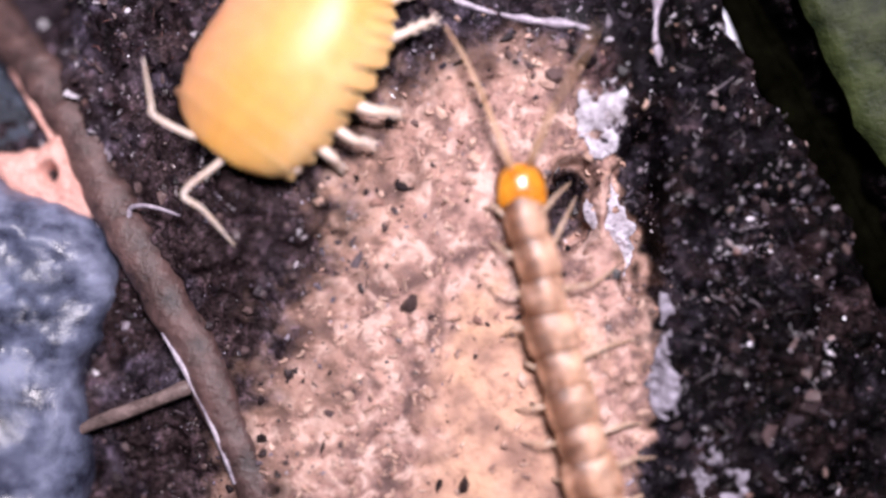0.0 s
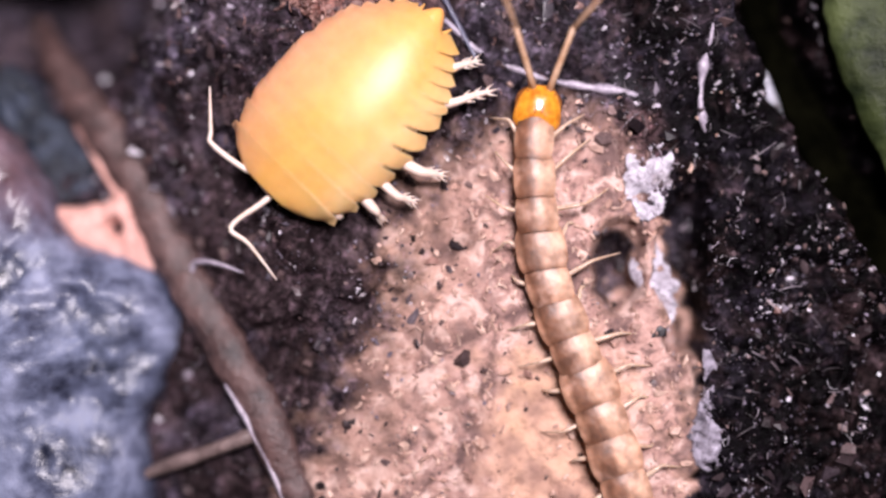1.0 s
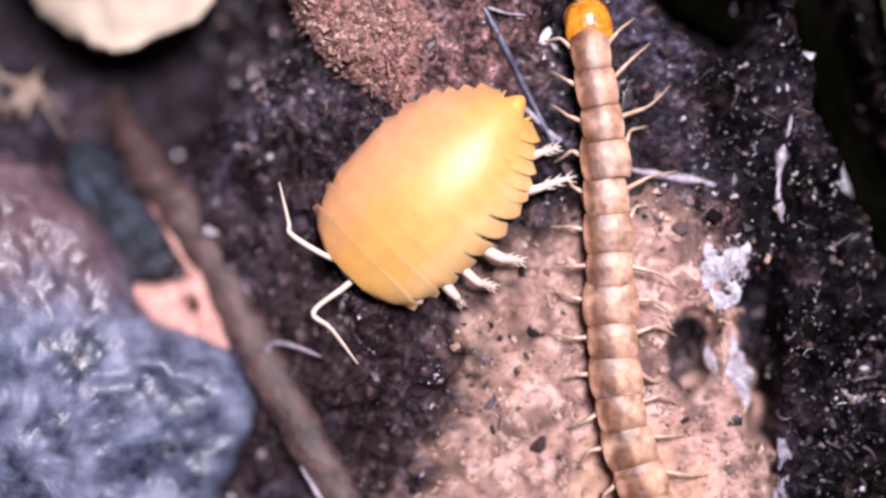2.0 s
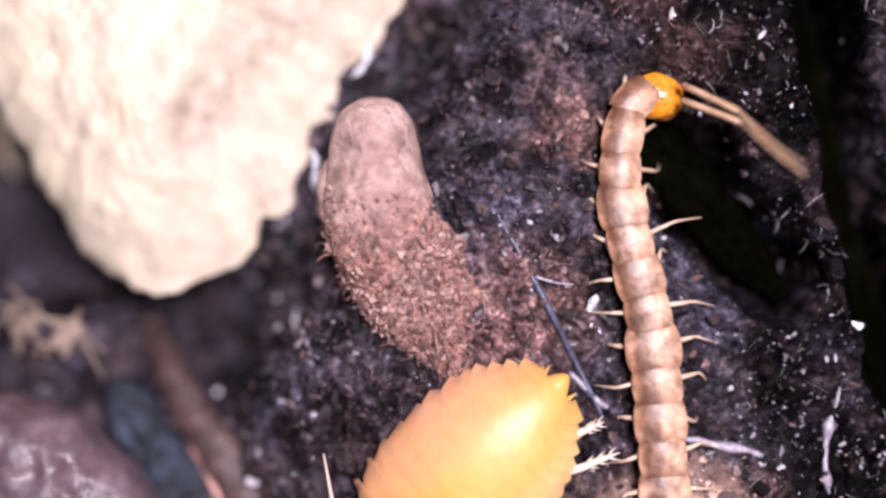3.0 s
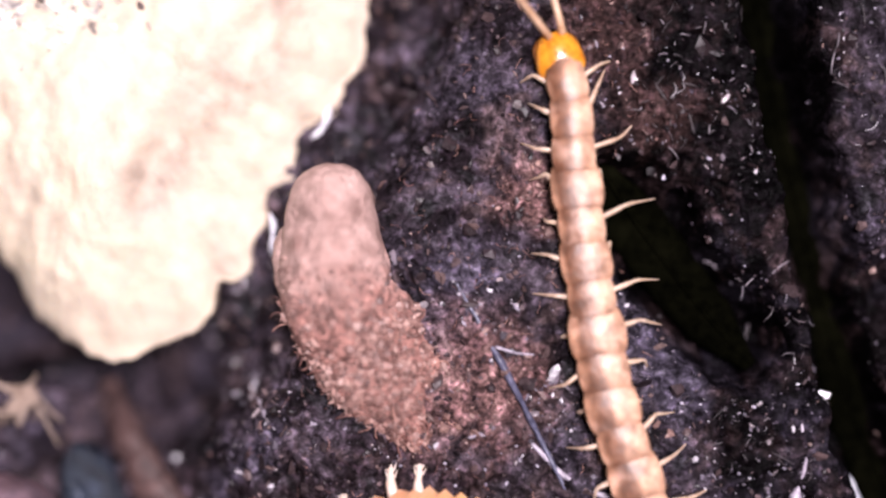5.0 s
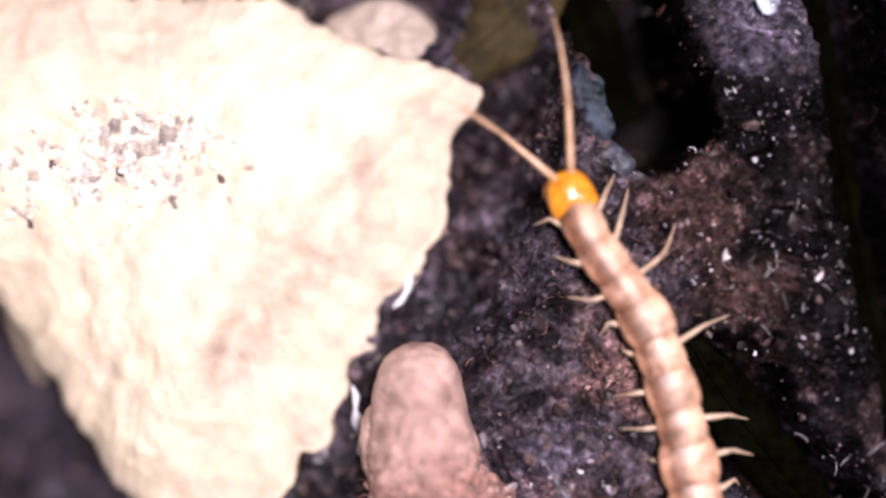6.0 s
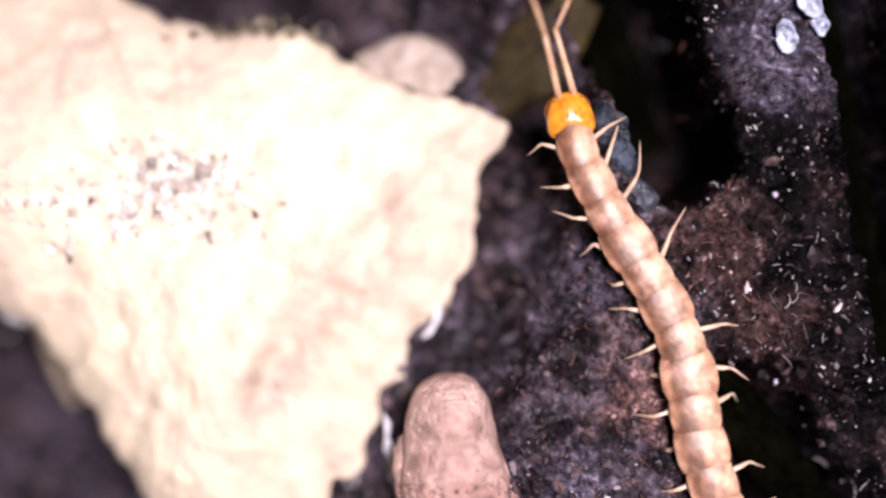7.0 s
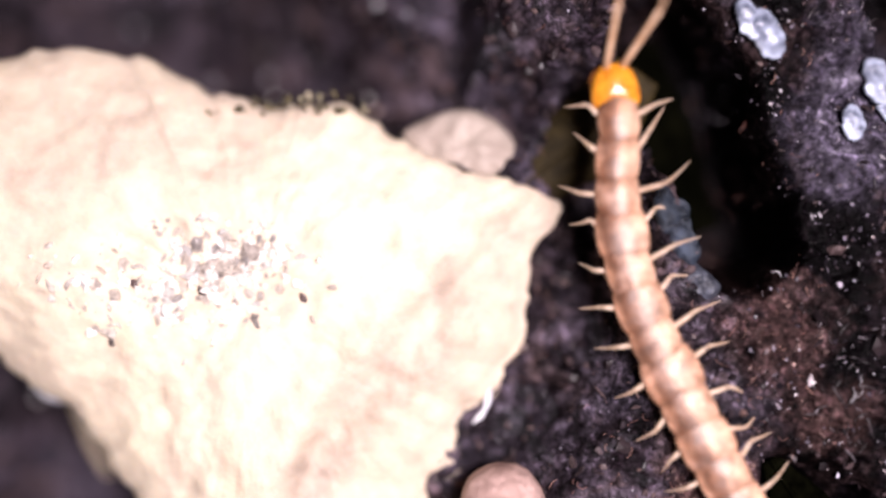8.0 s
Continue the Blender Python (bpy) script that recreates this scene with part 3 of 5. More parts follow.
def lilac_zone(x, y):
    p = np.stack([x, y, 0 * x], -1)
    n = 2.2 * vnoise(p, 3.0, 71, 3)
    a = step(5.0, 1.5, np.hypot(x - 5.4, (y - 49.5) * 0.8) + n)
    b = step(3.6, 1.0, np.hypot((x + 6.4) * 1.1, (y - 23.0) * 0.7) + n) * 0.6
    c = 0.10 * step(0.08, 0.55, vnoise(p, 2.6, 72, 3) + 0.3 * vnoise(p, 0.8, 73, 2)) * step(9.5, 12, x)
    d = 0.5 * step(0.05, 0.5, vnoise(p, 3.0, 74, 3)) * step(-7, -11, x) * step(24, 18, y)
    mud = 0.55 * step(1.9, 0.7, near(x, y, [(0.9, 23.6), (2.8, 21.1), (5.2, 18.6)]) + 0.35 * n)
    patchy = step(-0.15, 0.5, vnoise(p, 2.2, 75, 3) + 0.3 * vnoise(p, 0.7, 76, 2))
    e = 0.17 * patchy * np.maximum(step(10, 13, y) * step(29, 25, y) * step(2.5, 5, x) * step(13.5, 11.5, x), step(9.4, 10.2, x) * step(14, 12, x) * step(12, 8, y))
    return np.clip(a + b + c + d + mud + e, 0, 1)


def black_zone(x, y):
    """1 on the blackest wet peat and, as painted shade, in the hollows."""
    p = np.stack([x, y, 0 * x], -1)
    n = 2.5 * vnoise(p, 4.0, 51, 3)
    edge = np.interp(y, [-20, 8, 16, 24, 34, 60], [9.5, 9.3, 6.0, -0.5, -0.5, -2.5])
    # pit, hollow and leaf bed are blackened to stand for their deep shade
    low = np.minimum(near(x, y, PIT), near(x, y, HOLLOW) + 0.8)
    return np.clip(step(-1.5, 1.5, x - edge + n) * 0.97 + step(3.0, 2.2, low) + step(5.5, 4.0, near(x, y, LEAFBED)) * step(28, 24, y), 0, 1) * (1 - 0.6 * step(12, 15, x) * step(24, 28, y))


def ground_z(x, y, fine=True):
    x, y = np.asarray(x, float), np.asarray(y, float)
    p = np.stack([x, y, 0 * x], -1)
    z = (-3.5 + 1.7 * step(17, 25, y)) * step(-11, -23, x + 0.15 * y - 2)
    z = z - 3.6 * step(-20, -27, x) * step(12, 18, y) - 2.0 * step(-19, -24, x) * step(4, 9, y)
    z = z - 5.0 * step(-27, -34, x) * step(20, 27, y) - 5.0 * step(-9, -16, x) * step(46.5, 51, y)
    z = z + 0.5 * vnoise(p, 7.0, 1, 2) + 0.75 * vnoise(p, 3.0, 12, 2) * (1 - wood_zone(x, y))
    w = 0.8 * vnoise(p, 1.6, 6, 3) + 0.7 * vnoise(p, 4.0, 7, 2)
    z = z - 5.0 * step(2.2, 0.6, near(x, y, TRENCH) + 0.9 * w)
    z = z - 3.2 * step(2.9, 1.3, near(x, y, HOLLOW) + 0.9 * w)
    z = z - 10.0 * step(3.0, 1.7, near(x, y, PIT) + 1.5 * w + 0.5 * vnoise(p, 0.8, 9, 2))
    z = z - 3.0 * step(6.0, 3.0, np.hypot(x + 9.0, y - 49.0)) * step(-11, -9, x)
    z = z - 0.8 * step(7.0, 2.0, np.hypot(x + 9.6, (y - 37.0) * 0.6))
    z = z - 3.0 * step(1.7, 0.5, near(x, y, BURROW) + 0.9 * w)
    z = z - 3.0 * step(1.5, 0.3, near(x, y, GAP) + 1.5 * w + 0.5 * vnoise(p, 0.8, 13, 2))
    z = z - 2.2 * step(5.2, 4.2, near(x, y, LEAFBED)) * step(28, 24, y)
    z = z + 4.0 * np.exp(-((x + 32.8) / 3.2) ** 2 - ((y - 17.6) / 2.2) ** 2)
    # the soil drops away beside and under the white stone
    z = z - 4.2 * np.maximum(step(6.0, 1.8, near(x, y, STONE_EDGE) + w), step(0, -2, x - np.interp(y, [19, 23, 28, 33, 38.5, 44, 50], [-23, -20, -17, -14, -11.5, -10.5, -14])) * step(18, 21, y))
    far = step(60, 140, np.hypot(x + 5, y - 20))
    z = z * (1 - far) - 3.0 * far
    if fine:
        rug = (1 - 0.65 * wood_zone(x, y)) * np.maximum(black_zone(x, y), 0.25 + 0.75 * step(-0.35, 0.35, vnoise(p, 4.5, 46, 2)))
        q = p + 0.5 * np.stack([vnoise(p, 1.2, 41, 2), vnoise(p, 1.2, 42, 2), 0 * x], -1)
        ridge = (0.5 - np.abs(vnoise(q, 1.7, 2, 3)) * 1.6) * (1.0 + 0.9 * vnoise(p, 5.0, 44, 2)) + 0.5 * vnoise(p, 2.4, 45, 2)
        z = z + rug * (0.68 * ridge + 0.36 * (0.4 - np.abs(vnoise(q, 0.7, 3, 2))) + 0.12 * vnoise(p, 0.3, 5, 1)) * (1 - far)
    return z


def axis(lo, hi, stepping, reach):
    """Even steps where it is seen, then wider and wider ones out to the horizon."""
    mid = list(np.arange(lo, hi, stepping))
    out, d, a, b = [], stepping, mid[0], mid[-1]
    low, high = [], []
    while b < reach:
        d *= 1.35
        a, b = a - d, b + d
        low.append(a)
        high.append(b)
    return np.array(low[::-1] + mid + high)


def build_ground():
    xs, ys = axis(-44, 27, 0.13, 20000), axis(-14, 60, 0.13, 20000)
    gx, gy = np.meshgrid(xs, ys)
    z = ground_z(gx, gy)
    v = np.stack([gx, gy, z], -1).reshape(-1, 3)
    nx, ny = len(xs), len(ys)
    i = (np.arange(ny - 1)[:, None] * nx + np.arange(nx - 1)[None]).ravel()
    f = np.stack([i, i + 1, i + 1 + nx, i + nx], 1)
    ob = thing("ground", (v, f.tolist()), M_SOIL, "wet dark soil with a patch of pale rotten wood", "soil", kind="structure")
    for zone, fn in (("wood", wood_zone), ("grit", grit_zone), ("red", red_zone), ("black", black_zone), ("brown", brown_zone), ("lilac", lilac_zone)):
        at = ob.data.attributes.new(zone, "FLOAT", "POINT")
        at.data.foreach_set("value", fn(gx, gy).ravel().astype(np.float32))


build_ground()
rng = np.random.default_rng(4)


def scatter(n, x0, x1, y0, y1, keep):
    x, y = rng.uniform(x0, x1, n), rng.uniform(y0, y1, n)
    ok = rng.uniform(0, 1, n) < keep(x, y)
    return x[ok], y[ok]


def grains(name, n, area, keep, sizes, material, label, category, sink=0.2, smooth=False, stretch=0.85):
    x, y = scatter(n, *area, keep)
    s = np.exp(rng.uniform(np.log(sizes[0]), np.log(sizes[1]), len(x)))
    z = ground_z(x, y) + s * (0.3 - sink)
    return thing(name, pebbles(np.c_[x, y, z], s, rng, stretch), material, label, category, kind="stuff", smooth=smooth)


SEEN = (-44, 29, -17, 61)
deep = lambda x, y: step(1.4, 2.6, near(x, y, TRENCH)) * step(1.9, 2.7, near(x, y, HOLLOW)) * step(1.8, 3.0, near(x, y, PIT)) * np.maximum(step(3.6, 5.2, near(x, y, LEAFBED)), step(24, 28, y))
grains("soil_crumbs", 9000, SEEN, lambda x, y: (1 - 0.9 * wood_zone(x, y)) * (1 - 0.9 * black_zone(x, y)) * (0.05 + 0.95 * deep(x, y)), (0.04, 0.30), M_CRUMB,
       "loose dark crumbs of wet soil", "soil crumbs")
grains("soil_grit", 60000, SEEN, lambda x, y: (1 - 0.9 * wood_zone(x, y)) * deep(x, y) * (0.5 - 0.2 * step(20, 28, y) + 0.3 * black_zone(x, y) * np.maximum(step(31, 26, y), step(38, 42, y))) * (0.15 + 0.85 * step(-0.3, 0.4, vnoise(np.stack([x, y, 0 * x], -1), 2.2, 83, 3))), (0.025, 0.10), M_GRIT,
       "fine grit of the wet soil, its glints painted as pale grains", "grit", sink=0.0)
grains("wood_crumbs", 1800, (-10, 12, -17, 13), lambda x, y: np.clip(0.12 * wood_zone(x, y) + 0.9 * grit_zone(x, y) + 0.05 * (x > -9), 0, 1), (0.05, 0.26), M_WOODCRUMB,
       "pinkish tan crumbs of rotten wood", "wood crumbs")
grains("peat_crumbs", 14000, SEEN, lambda x, y: np.clip(red_zone(x, y) + 0.012, 0, 1), (0.05, 0.22), M_REDCRUMB,
       "reddish brown crumbs of peat", "peat crumbs")
# white specks of geometry that paint the sparkle of the wet soil
grains("glint_grains", 2000, SEEN, lambda x, y: np.where(x > 7, 0.34 - 0.14 * step(13, 17, y), np.where(x < -15, 0.04, 0.12)) * deep(x, y) * (1 - wood_zone(x, y)) * step(-0.25, 0.45, vnoise(np.stack([x, y, 0 * x], -1), 2.6, 79, 2)) * 1.6, (0.02, 0.085), M_WHITEGRAIN,
       "tiny glossy white grains painting the glints of wet soil", "grains", sink=-0.3)

clumps = lambda x, y, mm, seed: step(-0.1, 0.45, vnoise(np.stack([x, y, 0 * x], -1), mm, seed, 3))
grains("soil_flakes", 13000, (-2, 20, -17, 61), lambda x, y: (1 - wood_zone(x, y)) * (0.06 + 0.94 * deep(x, y)) * (1 - 0.68 * step(22, 27, y) * step(44, 39, y)) * clumps(x, y, 1.9, 85), (0.03, 0.115), M_FLAKE,
       "pale and dark flakes of wet peat", "peat flakes", sink=-0.1, stretch=2.0)
grains("soil_flakes", 9000, (-30, -2, -17, 26), lambda x, y: 0.6 * (1 - wood_zone(x, y)) * clumps(x, y, 2.6, 86), (0.04, 0.16), M_FLAKE,
       "pale and dark flakes of damp soil", "soil flakes", sink=-0.1, stretch=2.0)
grains("soil_lumps", 1500, (2, 20, -17, 61), lambda x, y: (1 - wood_zone(x, y)) * deep(x, y) * clumps(x, y, 2.8, 87) * (1 - 0.8 * step(12, 18, y)), (0.12, 0.40), M_CRUMB,
       "small rough lumps of black wet soil", "soil lumps", sink=0.35, stretch=1.1)
# round white specks added to blur into bright discs
grains("bokeh_specks", 30, (-44, -17, 8, 60), lambda x, y: 1 + 0 * x, (0.14, 0.26), M_WHITEGRAIN, "tiny pale round specks added as blurred sparkle in the hollow", "seeds", sink=-0.4, smooth=True, stretch=0.1)


# ---------------------------------------------------------------- stones, wood and litter
def on_ground(points, lift=0.0):
    p = np.asarray(points, float)
    return np.c_[p, ground_z(p[:, 0], p[:, 1], False) + lift]


def white_stone():
    outline = [(-58, 47), (-49, 40.6), (-42.5, 36.0), (-37.6, 32.6), (-34.6, 28.3), (-32.5, 24.8), (-30.3, 22.0), (-28.2, 20.7), (-26.0, 20.1), (-23.8, 20.7), (-22.0, 21.8),
               (-20.6, 22.6), (-20.2, 24.4), (-18.6, 24.9), (-18.1, 27.2), (-17.2, 28.6), (-15.4, 30.6), (-15.2, 33.0), (-13.6, 34.3), (-12.4, 36.6), (-11.8, 39.4),
               (-11.3, 42.4), (-10.2, 44.9), (-13.1, 46.0), (-16.2, 46.7), (-19.6, 48.8), (-22.0, 50.4), (-24.6, 50.1), (-27.7, 50.7), (-30.5, 51.5), (-33.5, 52.9), (-37, 53.6), (-42, 52.8), (-52, 52)]

    def tilt(x, y):
        """The rim dips towards the hollow on one side and behind."""
        return -2.4 * step(-24, -32, x) * step(44, 36, y) - 1.6 * step(46, 50, y)

    v, f = lump(outline, (-27.0, 39.0), -3.6, 2.2, 5.0, ((9.0, 1.1), (3.0, 0.5), (1.2, 0.22), (0.5, 0.07)), 84, 16, 0.8, 1.6, 2.8, 11, tilt)
    x, y, top = v[:, 0], v[:, 1], step(-4.2, -2.6, v[:, 2])
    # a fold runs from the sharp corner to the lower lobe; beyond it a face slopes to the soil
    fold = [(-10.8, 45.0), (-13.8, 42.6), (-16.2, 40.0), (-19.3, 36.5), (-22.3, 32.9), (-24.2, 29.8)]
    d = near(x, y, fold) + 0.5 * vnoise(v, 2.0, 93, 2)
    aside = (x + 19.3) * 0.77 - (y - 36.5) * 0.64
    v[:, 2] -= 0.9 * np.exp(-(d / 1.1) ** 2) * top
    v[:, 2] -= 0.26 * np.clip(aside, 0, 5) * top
    # a shallow pitted bowl under the crust
    v[:, 2] -= 0.5 * np.exp(-((x + 30) / 6) ** 2 - ((y - 41) / 3) ** 2) * (1 + vnoise(v, 0.8, 94, 2)) * top
    # shade of the fold and of the slope painted in; the rest is mottling
    shade_tint = np.exp(-(d / 2.2) ** 2) * (0.5 + 0.5 * vnoise(v, 2.5, 91, 3)) + 0.30 * step(0, 2.5, aside) * (1 + vnoise(v, 1.6, 92, 3))
    shade_tint = shade_tint + 0.32 * step(43.5, 47.5, y + 1.5 * vnoise(v, 3.0, 95, 2)) * step(-20, -30, x) + 0.25 * np.clip(vnoise(v, 3.5, 96, 3) - 0.1, 0, 1)
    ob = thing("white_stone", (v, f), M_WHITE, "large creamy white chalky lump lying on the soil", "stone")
    ob.data.attributes.new("shade_tint", "FLOAT", "POINT").data.foreach_set("value", np.clip(shade_tint, 0, 1).astype(np.float32))
    up = v[v[:, 2] > -4.2]

    def resting(px, py):
        return np.array([up[np.argmin((up[:, 0] - a) ** 2 + (up[:, 1] - b) ** 2), 2] for a, b in zip(px, py)])

    px = np.r_[rng.normal(-28.4, 1.5, 330), rng.normal(-31.0, 2.9, 330)]
    py = np.r_[rng.normal(41.6, 1.0, 330), rng.normal(40.2, 1.3, 330)]
    part("crystal_crust", pebbles(np.c_[px, py, resting(px, py)], np.exp(rng.uniform(np.log(0.06), np.log(0.32), len(px))), rng, 0.85), M_SPECK, ob, "rough sparkling crust of grains", False)["kind"] = "stuff"
    px, py = rng.normal(-25.4, 3.0, 70), rng.normal(50.2, 0.3, 70)
    part("moss_crust", pebbles(np.c_[px, py, -4.3 + 0.3 * rng.normal(size=70)], np.exp(rng.uniform(np.log(0.08), np.log(0.28), 70)), rng, 0.7), M_MOSS, ob, "olive mossy crumbs along the far edge", False)["kind"] = "stuff"
    for px, py, long in ((-33.2, 40.6, 0.46), (-24.2, 39.6, 0.28), (-34.6, 37.4, 0.4), (-29.6, 40.0, 0.26)):
        z = resting([px], [py])[0]
        part("dark_speck", lump([(px - 0.16, py + long), (px + 0.16, py + long * 0.6), (px + 0.24, py - long), (px - 0.14, py - long * 0.7)], (px, py), z, 0.10, 0.2, ((0.4, 0.05),), 6, 6, 0.1, 0.3, 2.0, 3), M_TWIG, ob, "small dark brown speck on the chalky surface")
    return ob


def clod():
    low = lump([(-16.4, 27.4), (-16.3, 24.0), (-15.3, 21.6), (-14.2, 19.5), (-12.0, 17.4), (-9.0, 15.8), (-5.8, 15.6), (-3.4, 17.0), (-3.8, 19.6), (-6.0, 22.0), (-8.2, 23.6), (-9.6, 25.2), (-10.4, 27.0), (-12.6, 28.2)],
               (-11.6, 21.8), -0.6, 2.5, 4.0, ((3.0, 0.8), (1.1, 0.5), (0.4, 0.22)), 44, 18, 0.35, 0.9, 2.2, 3)
    # it falls to the soil on one side and breaks up there
    low[0][:, 2] -= (1.9 * step(-11.5, -4.5, low[0][:, 0] + 0.25 * (low[0][:, 1] - 20)) + 0.5 * step(-9.5, -5, low[0][:, 0]) * (1 + vnoise(low[0], 1.4, 35, 2))) * step(-0.9, 0.4, low[0][:, 2])
    def pale(o, p):
        a = step(22.2, 27.4, p[:, 1] - 0.25 * (p[:, 0] + 13) + 1.5 * vnoise(p, 2.0, 33, 3) + 1.2 * vnoise(p, 0.6, 34, 2))
        o.data.attributes.new("shade_tint", "FLOAT", "POINT").data.foreach_set("value", a.astype(np.float32))

    ob = thing("peat_clod", low, M_CLOD, "reddish brown fibrous clod of peat beside the white stone", "clod")
    knob = lump([(-16.0, 27.4), (-15.4, 30.0), (-13.4, 31.0), (-11.6, 30.0), (-10.9, 27.4), (-10.2, 24.8), (-10.0, 21.6), (-12.4, 19.4), (-15.0, 21.0), (-16.2, 24.4)],
                (-13.3, 26.4), -0.4, 2.9, 4.2, ((2.8, 0.8), (1.0, 0.35), (0.4, 0.12)), 28, 16, 0.15, 0.8, 2.4, 6)
    pale(ob, low[0])
    pale(part("knob", knob, M_CLOD, ob, "smooth pale pink rounded knob"), knob[0])
    v = low[0][(low[0][:, 2] > -0.2) & (low[0][:, 1] < 23.5)]
    s = v[rng.integers(0, len(v), 6000)]
    cells = {}
    for q in s:
        cells.setdefault((round(q[0] / 0.35), round(q[1] / 0.35)), q)
    s = np.array(list(cells.values()))
    s = s[rng.permutation(len(s))[:900]]
    both = np.concatenate([v, knob[0][(knob[0][:, 2] > 0.2)]])
    w = both[rng.integers(0, len(both), 9000)]
    w = w[rng.uniform(0, 1, len(w)) < step(26.0, 21.5, w[:, 1] + 0.2 * (w[:, 0] + 13) + 1.5 * vnoise(w, 1.8, 36, 2)) * 0.5]
    part("crumb_crust", pebbles(w, np.exp(rng.uniform(np.log(0.05), np.log(0.22), len(w))), rng, 0.9), M_CLODCRUMB, ob, "reddish crumbs crusted on the clod", smooth=False)
    part("fibre_felt", hairs(s, rng.uniform(0.35, 1.0, len(s)), rng.uniform(0.03, 0.06, len(s)), rng, 0.25, 1.4), M_REDFIBRE, ob, "short reddish plant fibres")
    return ob


def blue_stone():
    outline = [(-36, 14), (-31.0, 13.6), (-28.2, 11.4), (-25.6, 8.2), (-23.8, 4.6), (-19.0, 2.6), (-17.9, -1.0), (-19.6, -6.0), (-20.0, -13), (-26, -22), (-38, -22), (-44, -8), (-42, 8)]
    v, f = lump(outline, (-29.0, -2.5), -3.4, 4.6, 2.0, ((6.0, 1.7), (2.4, 1.2), (0.7, 0.14)), 60, 20, 0.6, 1.8, 2.6, 17)
    ob = thing("blue_grey_stone", (v, f), M_STONE, "blue-grey weathered stone with pinkish upper end", "stone")
    a = step(3.0, 9.0, v[:, 1] + 3.0 * vnoise(v, 4.0, 97, 3)) * 0.85
    ob.data.attributes.new("shade_tint", "FLOAT", "POINT").data.foreach_set("value", a.astype(np.float32))
    return ob


def dark_stone():
    v, f = lump([(-29.2, 15.0), (-27.6, 14.6), (-26.2, 13.0), (-24.7, 11.2), (-23.2, 9.0), (-22.0, 7.6), (-22.6, 6.2), (-25.2, 5.6), (-27.2, 7.6), (-28.6, 10.2), (-29.8, 12.6)], (-26.0, 9.9), -6.2, 2.0, 2.0,
                ((3.0, 0.9), (1.2, 0.5), (0.5, 0.16)), 34, 16, 0.4, 1.2, 2.3, 41)
    return thing("dark_stone", (v, f), M_WETSTONE, "blue-black wet stone between the root and the grey stone", "stone")


def pink_chip():
    v, f = lump([(-25.8, 6.4), (-24.2, 6.5), (-22.4, 6.7), (-21.0, 7.5), (-20.0, 5.2), (-18.9, 2.9), (-21.0, 2.5), (-23.8, 4.0)], (-21.9, 5.0), -3.8, 1.3, 2.4,
                ((1.5, 0.35), (0.5, 0.12)), 20, 14, 0.3, 0.8, 2.4, 23)
    d = np.hypot((v[:, 0] + 21.6) / 0.8, v[:, 1] - 5.2)
    v[:, 2] -= 1.8 * np.exp(-(d / 0.5) ** 2) * (v[:, 2] > -3.8)
    return thing("bark_chip", (v, f), M_PINK, "salmon pink chip of bark with a small hole", "bark")


def root():
    line = smoothed([(-28.0, 18.0, -9.2), (-26.4, 15.6, -7.0), (-23.9, 12.3, -5.2), (-20.5, 7.9, -3.8), (-17.8, 3.2, -2.6), (-15.0, -1.6, -1.6), (-12.7, -5.5, -0.9), (-11.2, -9.2, -0.8), (-9.8, -12.6, -0.8)], 12)
    ob = thing("brown_root", tube(line, [0.6, 0.9, 1.15, 1.2, 1.2, 1.15, 1.1, 1.0, 0.9], 16, 0.35, 5, 0.7), M_TWIG, "long brown woody root lying across the soil", "root")
    part("side_root", tube(smoothed([(-13.6, -6.2, -0.8), (-16.9, -7.5, -1.6), (-19.6, -8.5, -2.2), (-22, -10.0, -2.8)], 8), [0.42, 0.36, 0.3], 8, 0.25, 2), M_SIDEROOT, ob, "paler tan side root")
    # two pale strips paint the highlight on the root's left margin
    part("edge_highlight", tube(smoothed([(-24.7, 11.7, -5.0), (-22.8, 8.9, -4.1), (-21.5, 6.9, -3.6), (-20.1, 4.7, -3.0), (-18.8, 2.7, -2.5)], 8), [0.10, 0.22, 0.16, 0.05], 6, 0.4, 8), M_PINK, ob, "thin pale strip painting the highlight along the root")
    part("pale_edge", tube(smoothed([(-15.0, -3.4, -0.8), (-13.8, -5.3, -0.6), (-12.5, -7.8, -0.5), (-11.2, -11.2, -0.4)], 8), [0.06, 0.24, 0.1], 6, 0.4, 9), M_PALEROOT, ob, "thin pale strip painting the highlight along the root")
    return ob


def strand(name, points, radii, material, label, category, lift=0.15, sides=8, rough=0.25, seed=0):
    line = smoothed(on_ground(points, lift), 8)
    return thing(name, tube(line, radii, sides, rough, seed), material, label, category)


def mould(outline, centre, seed, label, material=M_MOULD):
    c = np.asarray(centre, float)
    z = float(ground_z(c[0], c[1], False))
    v, f = lump(outline, centre, z, 0.32, 0.5, ((1.2, 0.45), (0.4, 0.35)), 22, 16, 0.7, 0.8, 2.0, seed)
    ob = thing("mould_patch", (v, f), material, label, "mould", group="mould patches")
    p = v[v[:, 2] > z]
    p = p[rng.integers(0, len(p), 70)]
    part("crust", pebbles(p + (0, 0, 0.02), rng.uniform(0.03, 0.13, 70), rng, 0.5), material, ob, smooth=False)
    return ob


